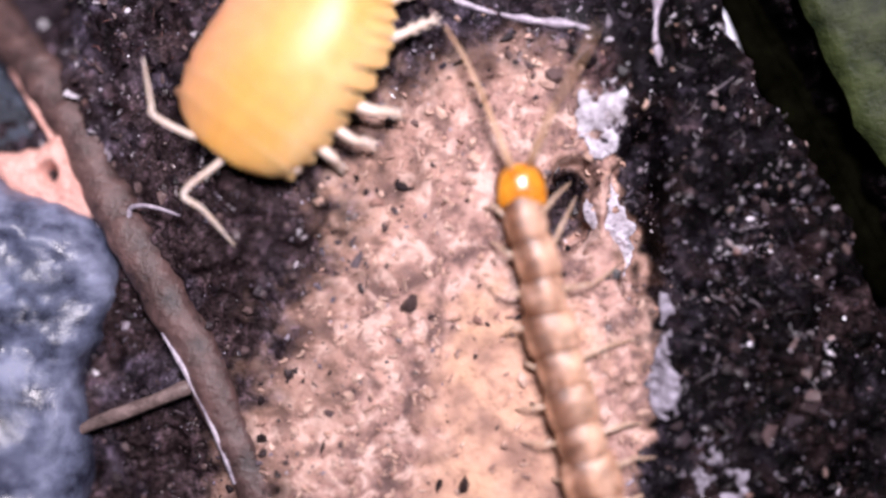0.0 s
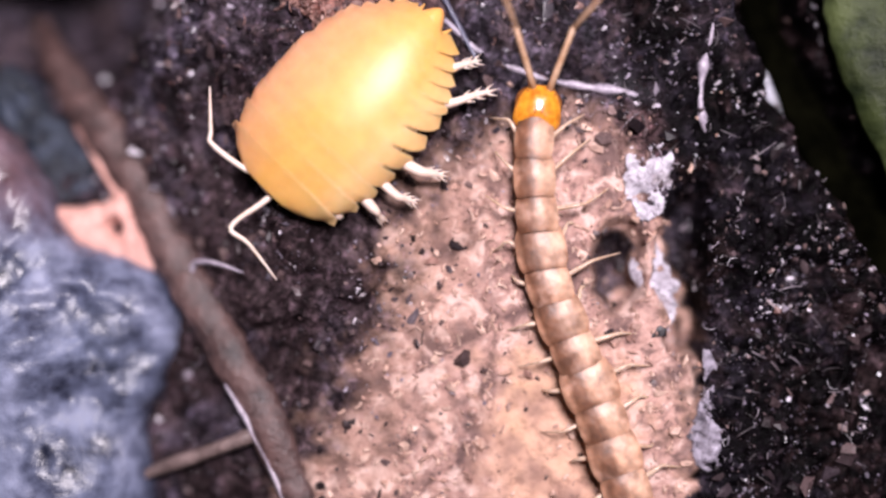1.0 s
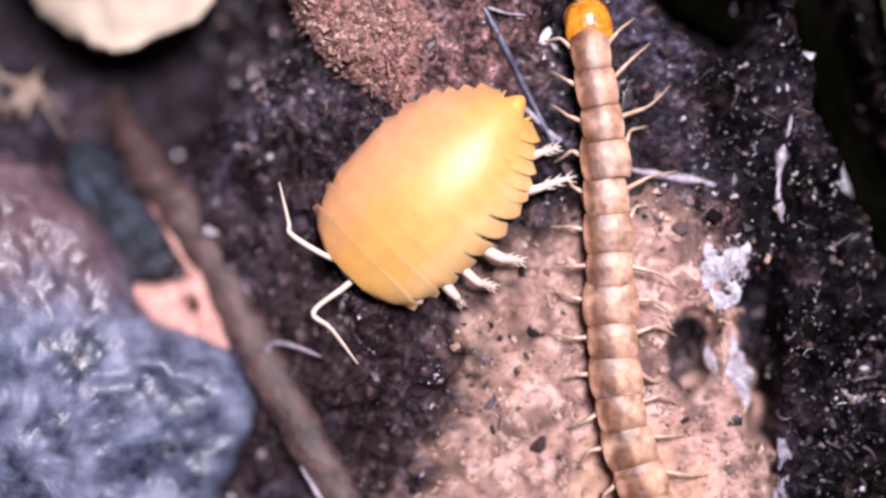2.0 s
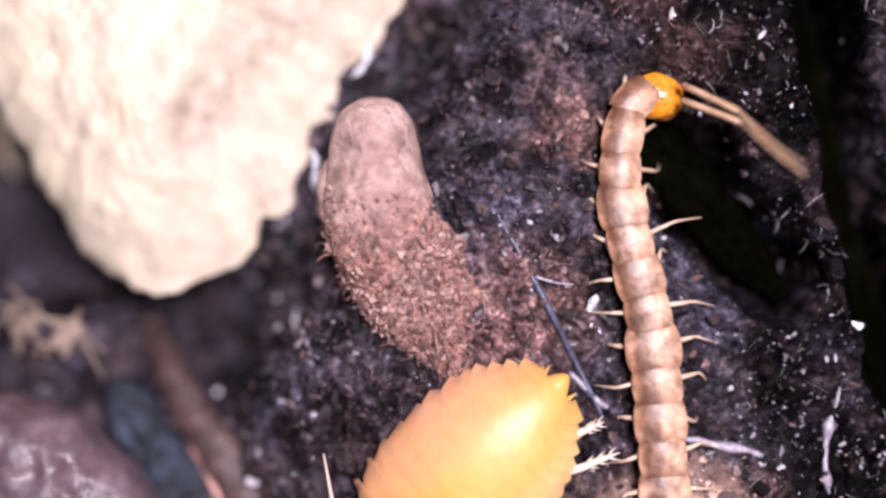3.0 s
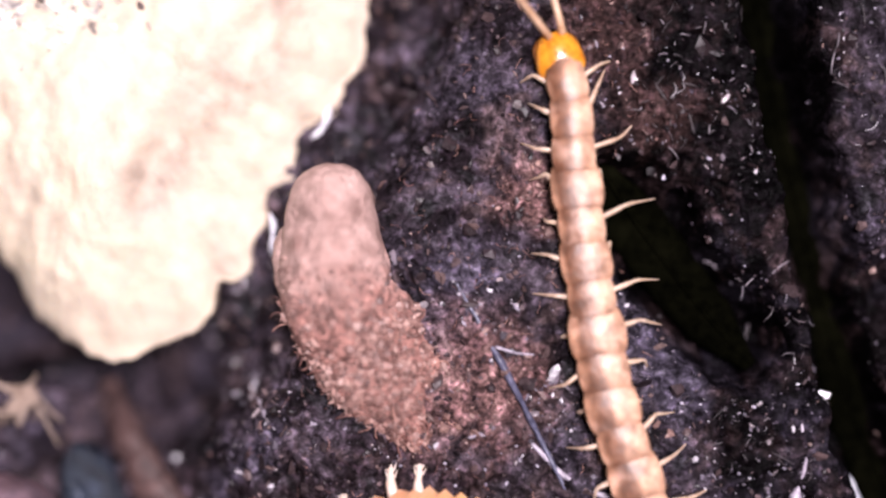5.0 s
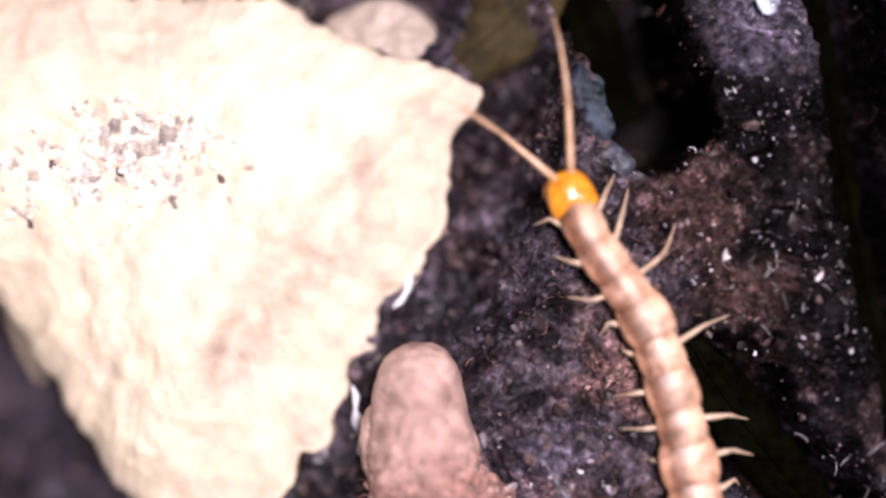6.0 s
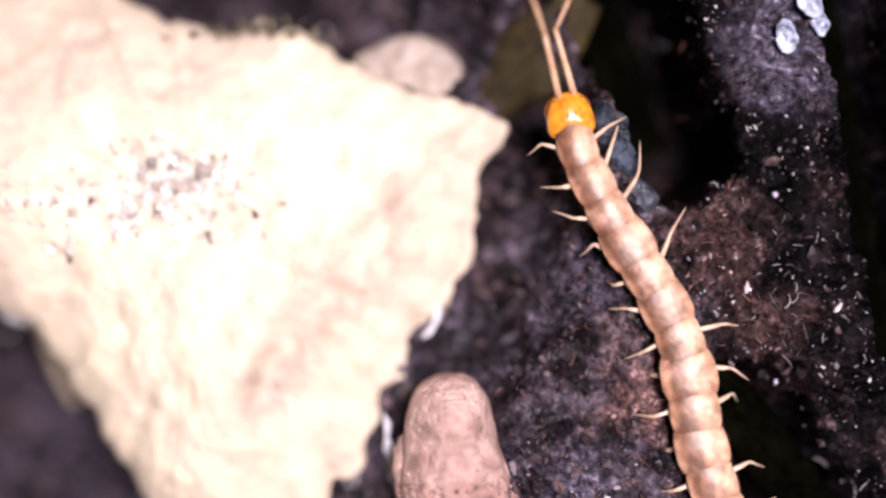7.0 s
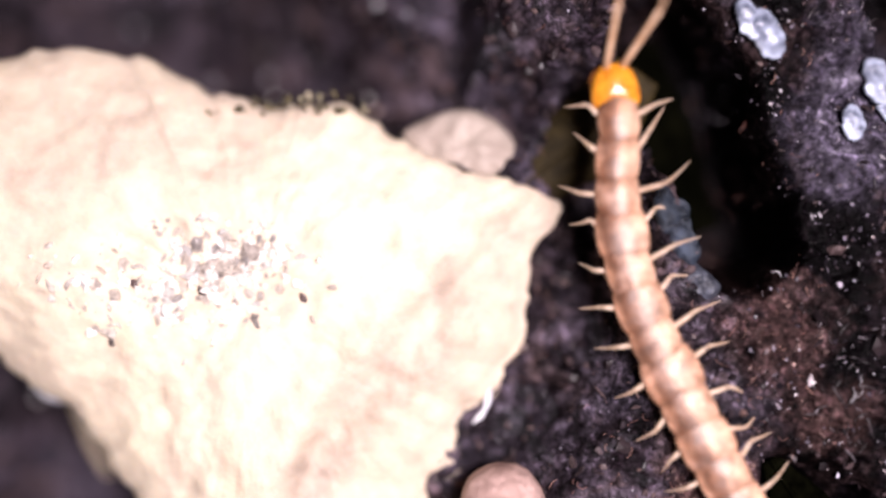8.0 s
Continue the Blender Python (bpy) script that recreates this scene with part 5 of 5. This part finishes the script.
# seconds and the line of the back from the head on
SPINES = (
    (0.0, ((3.7, 4.1), (3.9, 1.9), (4.5, -0.1), (4.9, -2.7), (5.6, -5.3), (6.3, -8.1), (7.1, -11.2))),
    (0.5, ((2.6, 7.0), (2.7, 4.6), (3.1, 2.5), (3.9, -0.4), (4.9, -3.3), (5.8, -6.2), (6.7, -9.1), (7.3, -11.4))),
    (1.0, ((2.1, 11.5), (1.8, 9.5), (1.8, 7.4), (2.0, 4.7), (2.4, 2.4), (3.3, -0.3), (4.4, -2.9), (5.4, -5.7), (6.4, -8.7))),
    (1.2, ((2.2, 12.8), (1.7, 10.8), (1.6, 8.4), (1.9, 5.4), (2.4, 2.4), (3.4, -0.6), (4.6, -3.6), (5.4, -6.5), (6.0, -8.9))),
    (2.3, ((-0.6, 25.3), (-0.0, 22.3), (0.7, 19.3), (1.2, 16.3), (1.4, 13.3), (1.3, 10.3), (1.3, 7.3), (1.7, 4.3), (2.5, 1.4), (3.1, -1.0))),
    (2.5, ((-1.0, 28.0), (-0.7, 26.0), (-0.3, 23.6), (0.6, 20.6), (1.4, 17.6), (1.6, 14.9), (1.6, 11.9), (1.8, 8.9), (2.1, 5.9), (2.5, 3.5))),
    (2.7, ((-0.4, 29.0), (-0.9, 27.0), (-0.9, 24.9), (-0.3, 22.3), (0.4, 19.6), (0.9, 16.9), (1.3, 14.2), (1.6, 11.2), (2.0, 8.0))),
    (2.9, ((0.3, 31.4), (-0.6, 29.9), (-1.0, 27.8), (-0.7, 24.8), (-0.0, 21.8), (0.6, 18.8), (1.1, 15.9), (1.4, 12.9), (1.7, 9.3))),
    (3.0, ((2.1, 31.1), (0.6, 31.1), (-0.2, 29.6), (-0.5, 27.4), (-0.4, 25.3), (0.2, 22.7), (1.0, 19.7), (1.4, 17.0), (1.7, 14.1), (2.0, 10.2))),
    (3.2, ((2.4, 31.2), (0.6, 31.4), (-0.3, 30.0), (-0.5, 28.0), (-0.1, 25.3), (0.5, 22.7), (1.3, 19.8), (2.0, 15.7))),
    (3.5, ((3.0, 31.0), (1.2, 31.8), (-0.1, 30.5), (-0.5, 28.7), (-0.2, 26.3), (0.4, 23.6), (1.1, 20.9), (1.7, 18.3), (2.1, 15.6), (2.5, 13.2))),
    (4.0, ((3.0, 32.1), (1.2, 31.6), (-0.0, 30.2), (-0.5, 28.1), (-0.3, 25.8), (0.3, 23.2), (1.0, 20.6), (1.4, 18.1), (1.8, 15.5), (2.1, 13.4))),
    (4.2, ((2.6, 32.2), (1.2, 31.1), (0.1, 29.6), (-0.3, 27.5), (-0.3, 25.2), (0.4, 22.6), (1.1, 20.1), (1.6, 17.5), (2.0, 14.7), (2.2, 12.7))),
    (5.3, ((-3.6, 37.8), (-2.5, 35.4), (-1.5, 32.8), (-0.8, 30.2), (-0.5, 27.3), (-0.1, 24.4), (0.4, 21.4), (1.2, 18.5), (2.0, 16.4))),
    (5.5, ((-5.1, 36.4), (-3.5, 34.2), (-2.2, 32.5), (-1.1, 30.5), (-0.6, 27.9), (-0.3, 25.1), (0.3, 22.2), (0.8, 19.9))),
    (5.7, ((-7.0, 34.9), (-4.8, 34.3), (-3.0, 33.2), (-1.7, 31.5), (-0.9, 29.2), (-0.4, 26.3), (0.4, 22.2))),
    (6.0, ((-5.9, 38.9), (-4.8, 36.4), (-3.4, 34.4), (-2.0, 32.3), (-1.0, 29.8), (-0.2, 27.0), (0.4, 23.8))),
    (6.2, ((-4.4, 40.4), (-3.7, 38.1), (-2.4, 35.8), (-1.4, 33.6), (-0.7, 31.3), (-0.2, 28.7), (0.2, 26.1), (0.4, 24.1))),
    (6.5, ((-5.7, 42.8), (-4.9, 40.3), (-3.8, 37.9), (-2.5, 35.9), (-1.3, 33.5), (-0.7, 31.2), (-0.3, 28.3), (-0.1, 24.9))),
    (6.7, ((-5.9, 43.9), (-5.4, 41.9), (-4.2, 39.3), (-2.9, 37.0), (-1.8, 34.4), (-1.1, 31.8), (-0.6, 28.9), (-0.2, 25.7))),
    (7.0, ((-7.2, 44.9), (-6.7, 42.6), (-5.6, 40.3), (-4.2, 37.9), (-2.7, 35.5), (-1.5, 32.9), (-0.9, 30.2), (-0.5, 27.6), (0.3, 24.9))),
    (7.2, ((-7.6, 46.8), (-7.3, 44.8), (-6.6, 42.4), (-5.5, 40.1), (-4.1, 37.4), (-2.9, 34.8), (-2.1, 32.2), (-1.4, 29.5), (-0.6, 27.2))),
    (7.5, ((-6.8, 49.2), (-7.2, 46.7), (-7.1, 44.4), (-6.5, 42.0), (-5.7, 39.7), (-4.5, 37.0), (-3.2, 34.4), (-2.2, 31.5), (-1.5, 29.1), (-0.6, 26.8))),
    (7.7, ((-7.1, 50.2), (-7.8, 48.1), (-7.9, 45.8), (-7.4, 43.5), (-6.6, 40.9), (-5.5, 38.3), (-4.3, 35.7), (-3.2, 33.1), (-2.0, 30.2), (-0.9, 28.1))),
    (8.0, ((-8.0, 50.8), (-7.8, 48.3), (-7.9, 46.0), (-7.7, 43.7), (-7.2, 41.2), (-6.3, 38.6), (-5.1, 36.0), (-3.9, 33.6), (-2.3, 30.5))),
)
# seconds; base, middle and tip of one antenna and of the other
ANTENNAE = (
    (0.0, ((2.8, 5.1), (1.7, 8.4), (0.1, 13.0), (3.8, 5.1), (5.0, 7.5), (7.0, 10.0))),
    (0.5, ((2.0, 8.3), (1.1, 10.9), (0.6, 13.5), (3.3, 8.4), (4.6, 10.3), (6.6, 11.6))),
    (1.0, ((1.4, 13.0), (0.7, 15.1), (-0.2, 17.4), (2.9, 13.0), (3.8, 15.3), (5.8, 16.8))),
    (1.2, ((1.8, 14.4), (1.7, 17.2), (1.7, 20.2), (3.0, 14.4), (3.9, 16.6), (5.2, 19.6))),
    (2.3, ((-1.0, 26.4), (-1.7, 29.1), (-2.6, 31.8), (-0.4, 26.4), (0.1, 29.1), (1.0, 31.8))),
    (2.5, ((-1.2, 29.3), (-1.9, 31.6), (-2.8, 34.3), (-0.8, 29.3), (-0.5, 31.7), (0.2, 34.3))),
    (2.7, ((-0.4, 29.7), (0.5, 31.2), (0.8, 33.8), (-0.1, 29.7), (2.6, 30.6), (5.9, 30.1))),
    (3.0, ((2.6, 31.5), (4.5, 30.2), (6.2, 27.6), (2.9, 30.8), (4.9, 29.6), (6.5, 27.0))),
    (3.2, ((3.5, 31.0), (5.3, 29.2), (7.4, 26.4), (3.2, 30.8), (6.2, 28.4), (8.0, 24.6))),
    (3.5, ((4.3, 30.5), (6.1, 29.0), (10.0, 22.8), (4.0, 30.2), (6.7, 28.1), (9.7, 23.7))),
    (3.7, ((4.6, 30.4), (5.9, 28.2), (6.6, 24.7), (4.7, 30.7), (6.2, 28.2), (7.1, 24.7))),
    (4.0, ((3.1, 33.2), (3.0, 34.9), (2.5, 37.2), (3.7, 31.2), (4.3, 30.5), (4.9, 29.6))),
    (4.2, ((2.9, 33.2), (3.5, 34.9), (3.2, 37.5), (3.8, 31.8), (4.6, 33.2), (5.7, 35.8))),
    (5.3, ((-4.4, 39.0), (-6.7, 40.3), (-10.5, 42.0), (-4.1, 39.2), (-6.4, 40.9), (-9.1, 42.9))),
    (5.5, ((-6.5, 37.5), (-8.3, 41.1), (-10.7, 45.4), (-6.6, 36.9), (-9.7, 35.6), (-13.7, 34.5))),
    (5.7, ((-8.0, 35.7), (-9.8, 37.2), (-11.8, 38.6), (-7.9, 34.6), (-9.5, 32.6), (-10.6, 29.1))),
    (6.0, ((-7.0, 40.3), (-9.5, 42.1), (-12.3, 43.6), (-6.8, 40.6), (-6.5, 43.5), (-6.3, 47.8))),
    (6.2, ((-4.8, 41.4), (-6.4, 44.1), (-6.5, 47.3), (-4.7, 41.6), (-6.1, 44.1), (-6.2, 47.6))),
    (6.5, ((-6.5, 44.5), (-9.6, 47.2), (-14.8, 49.7), (-6.2, 44.5), (-8.8, 46.7), (-13.6, 48.8))),
    (6.7, ((-6.2, 45.1), (-7.0, 47.7), (-8.1, 50.6), (-6.1, 45.1), (-6.7, 47.4), (-7.5, 50.3))),
    (7.0, ((-7.7, 46.2), (-8.5, 48.5), (-9.7, 51.5), (-7.4, 46.3), (-8.2, 49.1), (-6.2, 52.3))),
    (7.2, ((-7.6, 48.0), (-6.9, 50.0), (-6.3, 52.6), (-7.5, 48.0), (-6.3, 50.3), (-5.7, 53.2))),
    (7.5, ((-7.2, 50.3), (-7.4, 52.1), (-7.3, 55.6), (-6.5, 50.3), (-5.9, 52.1), (-5.6, 55.0))),
    (7.7, ((-7.0, 51.1), (-8.3, 53.0), (-8.3, 56.7), (-6.6, 51.0), (-4.3, 50.4), (-0.9, 48.0))),
    (8.0, ((-8.1, 52.1), (-8.0, 54.3), (-7.7, 57.7), (-7.4, 51.7), (-6.2, 53.7), (-5.4, 56.5))),
)

FEELS_DOWN = (4.0, 4.2)  # when the second antenna reaches into the hollow


def barrel(length, w0, w1, w2, high, z0, n=10, sides=18):
    """A flattened body ring, wider towards its middle."""
    k = np.linspace(-0.5, 0.5, n)
    a = np.arange(sides) / sides * 2 * np.pi
    v = []
    for q in k:
        end = math.sqrt(max(0.0, 1 - (abs(q) * 2) ** 6)) * 0.25 + 0.75
        w = np.interp(q, [-0.5, 0, 0.5], [w0, w1, w2]) / 2 * end
        v.append(np.c_[np.full(sides, q * length), w * np.cos(a), z0 + high * end * np.sin(a)])
    v = np.concatenate(v)
    f = [(i * sides + j, i * sides + (j + 1) % sides, (i + 1) * sides + (j + 1) % sides, (i + 1) * sides + j) for i in range(n - 1) for j in range(sides)]
    f += [tuple(range(sides))[::-1], tuple((n - 1) * sides + j for j in range(sides))]
    return v, f


def tergite(length, width, high, nth=17, nx=8):
    """The glossy back plate of a ring: arched, a raised rim behind and along the sides, rounded corners."""
    th, k = np.linspace(-1, 1, nth), np.linspace(-0.5, 0.5, nx)
    v = []
    for lift, inset in ((0.0, 1.0), (-0.14, 0.94)):
        for q in k:
            dome = 1 - 0.12 * (2 * q) ** 2
            corner = 1.09 - 0.34 * max(0.0, abs(q) * 2 - 0.25) ** 2 - 0.10 * (q + 0.5)
            a = th * math.radians(74)
            rim = 0.09 * step(0.72, 1.0, np.abs(th)) + (0.02 if q < -0.35 else 0.0) - 0.16 * max(0.0, q) * 2
            v.append(np.c_[np.full(nth, q * length) - 0.08 * np.abs(th) ** 2 * (q < 0), width / 2 * inset * corner * np.sin(a) / math.sin(math.radians(74)),
                           high * dome * (np.cos(a) - 0.25) / 0.75 + 0.28 + rim + lift])
    v = np.concatenate(v)
    n, f = nx * nth, []
    for i in range(nx - 1):
        for j in range(nth - 1):
            a = i * nth + j
            f += [(a, a + nth, a + nth + 1, a + 1)[::-1], (n + a, n + a + 1, n + a + nth + 1, n + a + nth)[::-1]]
        for j in (0, nth - 1):
            a = i * nth + j
            q = (a, n + a, n + a + nth, a + nth)
            f.append(q if j else q[::-1])
    for i in (0, nx - 1):
        for j in range(nth - 1):
            a = i * nth + j
            q = (a, a + 1, n + a + 1, n + a)
            f.append(q if i else q[::-1])
    return v, f


def centipede():
    ob = tagged(new("centipede"), "tan glossy centipede with an orange head crawling over soil", "centipede")
    head = part("head", lump([(1.25, 0), (1.15, 0.62), (0.4, 1.1), (-0.6, 1.26), (-1.1, 0.9), (-1.15, 0), (-1.1, -0.9), (-0.6, -1.26), (0.4, -1.1), (1.15, -0.62)],
                             (0, 0), 0.0, 0.72, 0.45, ((0.8, 0.05),), 16, 8, 0, 1, 1.9), M_HEAD, ob, "glossy bright orange head")
    for sgn in (1, -1):
        part("brow_mark", tube([(0.15, sgn * 0.16, 0.70), (-0.1, sgn * 0.18, 0.725), (-0.35, sgn * 0.16, 0.70)], [0.02, 0.05, 0.02], 5), M_CLAW, head, "short brown mark")
    for sgn in (1, -1):
        part("eye", pebbles([(0.8, sgn * 0.66, 0.26)], [0.12], np.random.default_rng(2), 0.1), M_CLAW, head, "tiny dark eye")
        part("jaw", tube(smoothed([(-0.3, sgn * 0.9, -0.35), (0.6, sgn * 0.95, -0.4), (1.35, sgn * 0.45, -0.4)], 5), [0.34, 0.28, 0.06], 7), M_CLAW, head, "dark brown curved poison claw")
    rings = []
    gait = random.Random(5)
    for k in range(SEGMENTS):
        w = float(np.interp(k, [0, 2, 6, 13, SEGMENTS - 1], [2.05, 2.35, 2.65, 2.85, 1.9]))
        w *= 0.95 * gait.uniform(0.94, 1.07)
        ring = part("body_ring", barrel(PITCH * 1.06, w * 0.92, w * 1.10, w * 0.78, 0.62, 0.0), M_BELLY, ob)
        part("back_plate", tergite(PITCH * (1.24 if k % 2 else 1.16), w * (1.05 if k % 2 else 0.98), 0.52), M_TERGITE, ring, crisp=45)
        legs = []
        for sgn in (1, -1):
            ln = (gait.uniform(0.55, 0.9) if sgn > 0 else gait.uniform(0.95, 1.4)) + (0.4 if k > 14 else 0)
            bow = gait.uniform(-0.3, 0.55)
            shape = tube(smoothed([(0, 0, 0), (0.5 * bow, sgn * 0.75 * ln, 0.2), (0.7 * bow, sgn * 1.25 * ln, 0.18), (0.1 * bow, sgn * 1.8 * ln, -0.15), (-0.7 * bow * ln, sgn * 2.5 * ln, -0.7)], 4), [0.15, 0.135, 0.13, 0.09, 0.095, 0.07, 0.06, 0.025], 7, 0.25, k)
            leg = part("leg", shape, M_CLEG, ring)
            leg.matrix_basis = pose(0, sgn * w * 0.40 * MM, -0.12 * MM)
            legs.append((leg, sgn, w, gait.uniform(-16, 16), gait.uniform(0, 6.28), gait.choice((0, 12, 35, 60) if k > 2 else (0, 5, 20))))
        rings.append((ring, legs))
    feelers = []
    for _ in range(2):
        a = part("antenna", tube([(0.0, 0, 0), (1.2, 0, 0.05), (2.4, 0, 0.05), (3.6, 0, 0)], [0.20, 0.17, 0.15, 0.13], 7, 0.15, 1), M_ANT, ob)
        b = part("antenna_tip", tube([(0.0, 0, 0), (1.4, 0.05, 0.0), (2.9, 0.18, 0.0), (4.4, 0.45, 0)], [0.13, 0.11, 0.09, 0.04], 7, 0.15, 2), M_ANT, ob)
        feelers.append((a, b))
    return ob, head, rings, feelers


# ---------------------------------------------------------------- what moves
def along(line, s):
    """The place at s millimetres along a line, past its end straight on."""
    d = np.r_[0, np.cumsum(np.linalg.norm(np.diff(line, axis=0), axis=1))]
    if s <= d[-1]:
        return np.array([np.interp(s, d, line[:, 0]), np.interp(s, d, line[:, 1])])
    end = line[-1] - line[max(0, len(line) - 12)]
    end = end / np.linalg.norm(end)
    return line[-1] + end * (s - d[-1])


def motions():
    iso, drawn_in, swaying = isopod()
    turn = [(0.0, 0.15, -0.95, 8), (0.5, 0.1, -0.65, 5), (1.0, 0, -0.15, 0), (1.5, 0, 0, 0), (2.7, 0, 0, 0), (3.0, -0.2, -0.3, 0), (3.2, -0.3, -0.6, -1), (3.5, -1.1, -1.2, -5), (3.8, -1.2, -1.6, -10), (4.0, -1.4, -1.8, -14), (4.2, -1.8, -2.0, -17), (5.3, -2.4, -2.6, -20), (8.0, -3.2, -3.2, -24)]
    walk(iso, [(t, pose((-7.95 + dx) * MM, (11.45 + dy) * MM, 0.75 * MM, 6, 0, -135 + a)) for t, dx, dy, a in turn])

    # the legs of one side come out as it turns
    for k, (leg, far) in enumerate(drawn_in):
        rows = [(0.0, far, 0), (2.9, far, 0), (3.4, far * 0.5, 2), (3.7, 0.15, -3), (4.0, 0.0, 2), (4.2, 0.1, -2), (4.6, 0.0, 2), (5.3, 0.3, 0), (8.0, 0.2, 2)]
        walk(leg, [(t, pose(0.15 * d * MM, d * MM, 0.1 * d * MM, 0, 0, a)) for t, d, a in rows])

    # its antennae feel about: one is drawn back, then both trail
    for (feeler, base), rows in zip(swaying, (((0.0, 2, 0), (0.6, -2, 0), (1.2, 4, 8), (2.3, 14, 24), (2.6, 16, 28), (3.2, 6, 15), (5.3, 0, 5), (8.0, 0, 0)),
                                              ((0.0, -4, 0), (0.6, 0, 0), (1.2, 2, 4), (2.3, 4, 8), (3.2, 0, 4), (5.3, 0, 0), (8.0, 2, 0)))):
        walk(feeler, [(t, pose(base[0] * MM, base[1] * MM, base[2] * MM, 0, -up, turned)) for t, turned, up in rows])

    body, head, rings, feelers = centipede()
    lines = [(t, smoothed(np.array(p), 8)) for t, p in SPINES]
    z = 1.25

    def at(t, line, s, span=0.7):
        p, q = along(line, max(0.0, s - span)), along(line, s + span)
        c = along(line, s)
        lift = 0.25 * math.sin(s * 0.35 + 0.5) * math.exp(-s / 12)
        lift -= 1.4 * math.exp(-s / 3.0) * float(np.interp(t, [2.7, 3.0, 4.2, 5.0], [0, 1, 1, 0]))  # the front dips into the hollow
        return pose(c[0] * MM, c[1] * MM, (z + lift) * MM, 0, 0, math.degrees(math.atan2(p[1] - q[1], p[0] - q[0])))

    walk(head, [(t, at(t, line, 0.35)) for t, line in lines])
    for k, (ring, legs) in enumerate(rings):
        walk(ring, [(t, at(t, line, NECK + k * PITCH)) for t, line in lines])
        for leg, sgn, w, lean, phase, tuck in legs:
            rows = []
            for n in range(33):
                t = n * 0.25
                pace = 2.2 if t < 2.6 else 0.7
                a = 14 * math.sin(2 * math.pi * (pace * 0.5 * t) + k * 0.9 + phase) + lean + float(np.interp(k, [0, 4, 8, 12, 17], [-42, -22, 8, 20, 30]))
                down = tuck * float(np.interp(t, [0, 0.8, 1.2, 2.3, 2.6, 3.3, 7.0, 7.6, 8.0], [1, 0.8, 0.3, 0.2, 0.2, 1, 1, 0.4, 0.2]))
                if k < 4:
                    down = max(down, float(np.interp(t, [2.6, 3.1, 4.3, 5.2], [0, 58, 58, 0])))
                rows.append((t, pose(0, sgn * w * 0.40 * MM, -0.12 * MM, -sgn * down, 0, sgn * a)))
            walk(leg, rows)
    times, spots = [t for t, _ in lines], np.array([along(line, 0.35) for _, line in lines])
    noses = np.array([along(line, 0.0) - along(line, 1.4) for _, line in lines])
    for side, (a, b) in enumerate(feelers):
        rows_a, rows_b = [], []
        for t, p in ANTENNAE:
            base, mid, tip = (np.array(q) for q in p[3 * side:3 * side + 3])
            z0 = z + 0.35
            c = np.array([np.interp(t, times, spots[:, i]) for i in (0, 1)])
            d = np.array([np.interp(t, times, noses[:, i]) for i in (0, 1)])
            d = d / (np.linalg.norm(d) + 1e-9)
            shift = c + d * 0.95 + np.array([-d[1], d[0]]) * (0.4 if side == 0 else -0.4) - base
            base, mid = base + shift, mid + shift * 0.5
            out = []
            for start, end, ln in ((base, mid, 3.6), (mid, tip, 4.4)):
                d = end - start
                flat = min(1.0, max(0.35, np.linalg.norm(d) / ln))
                out.append((math.atan2(d[1], d[0]), flat))
            (h1, c1), (h2, c2) = out
            rise1, rise2 = math.sqrt(1 - c1 * c1) * 0.8, math.sqrt(1 - c2 * c2) * 0.8
            if side == 1 and t in FEELS_DOWN:
                rise1, rise2 = -rise1, -rise2
            rows_a.append((t, pose(base[0] * MM, base[1] * MM, z0 * MM, 0, -math.degrees(math.asin(rise1)), math.degrees(h1))))
            flat1 = math.sqrt(1 - rise1 ** 2) * 3.55
            rows_b.append((t, pose((base[0] + flat1 * math.cos(h1)) * MM, (base[1] + flat1 * math.sin(h1)) * MM, (z0 + 3.55 * rise1) * MM, 0, -math.degrees(math.asin(rise2)), math.degrees(h2))))
        walk(a, rows_a)
        walk(b, rows_b)


motions()
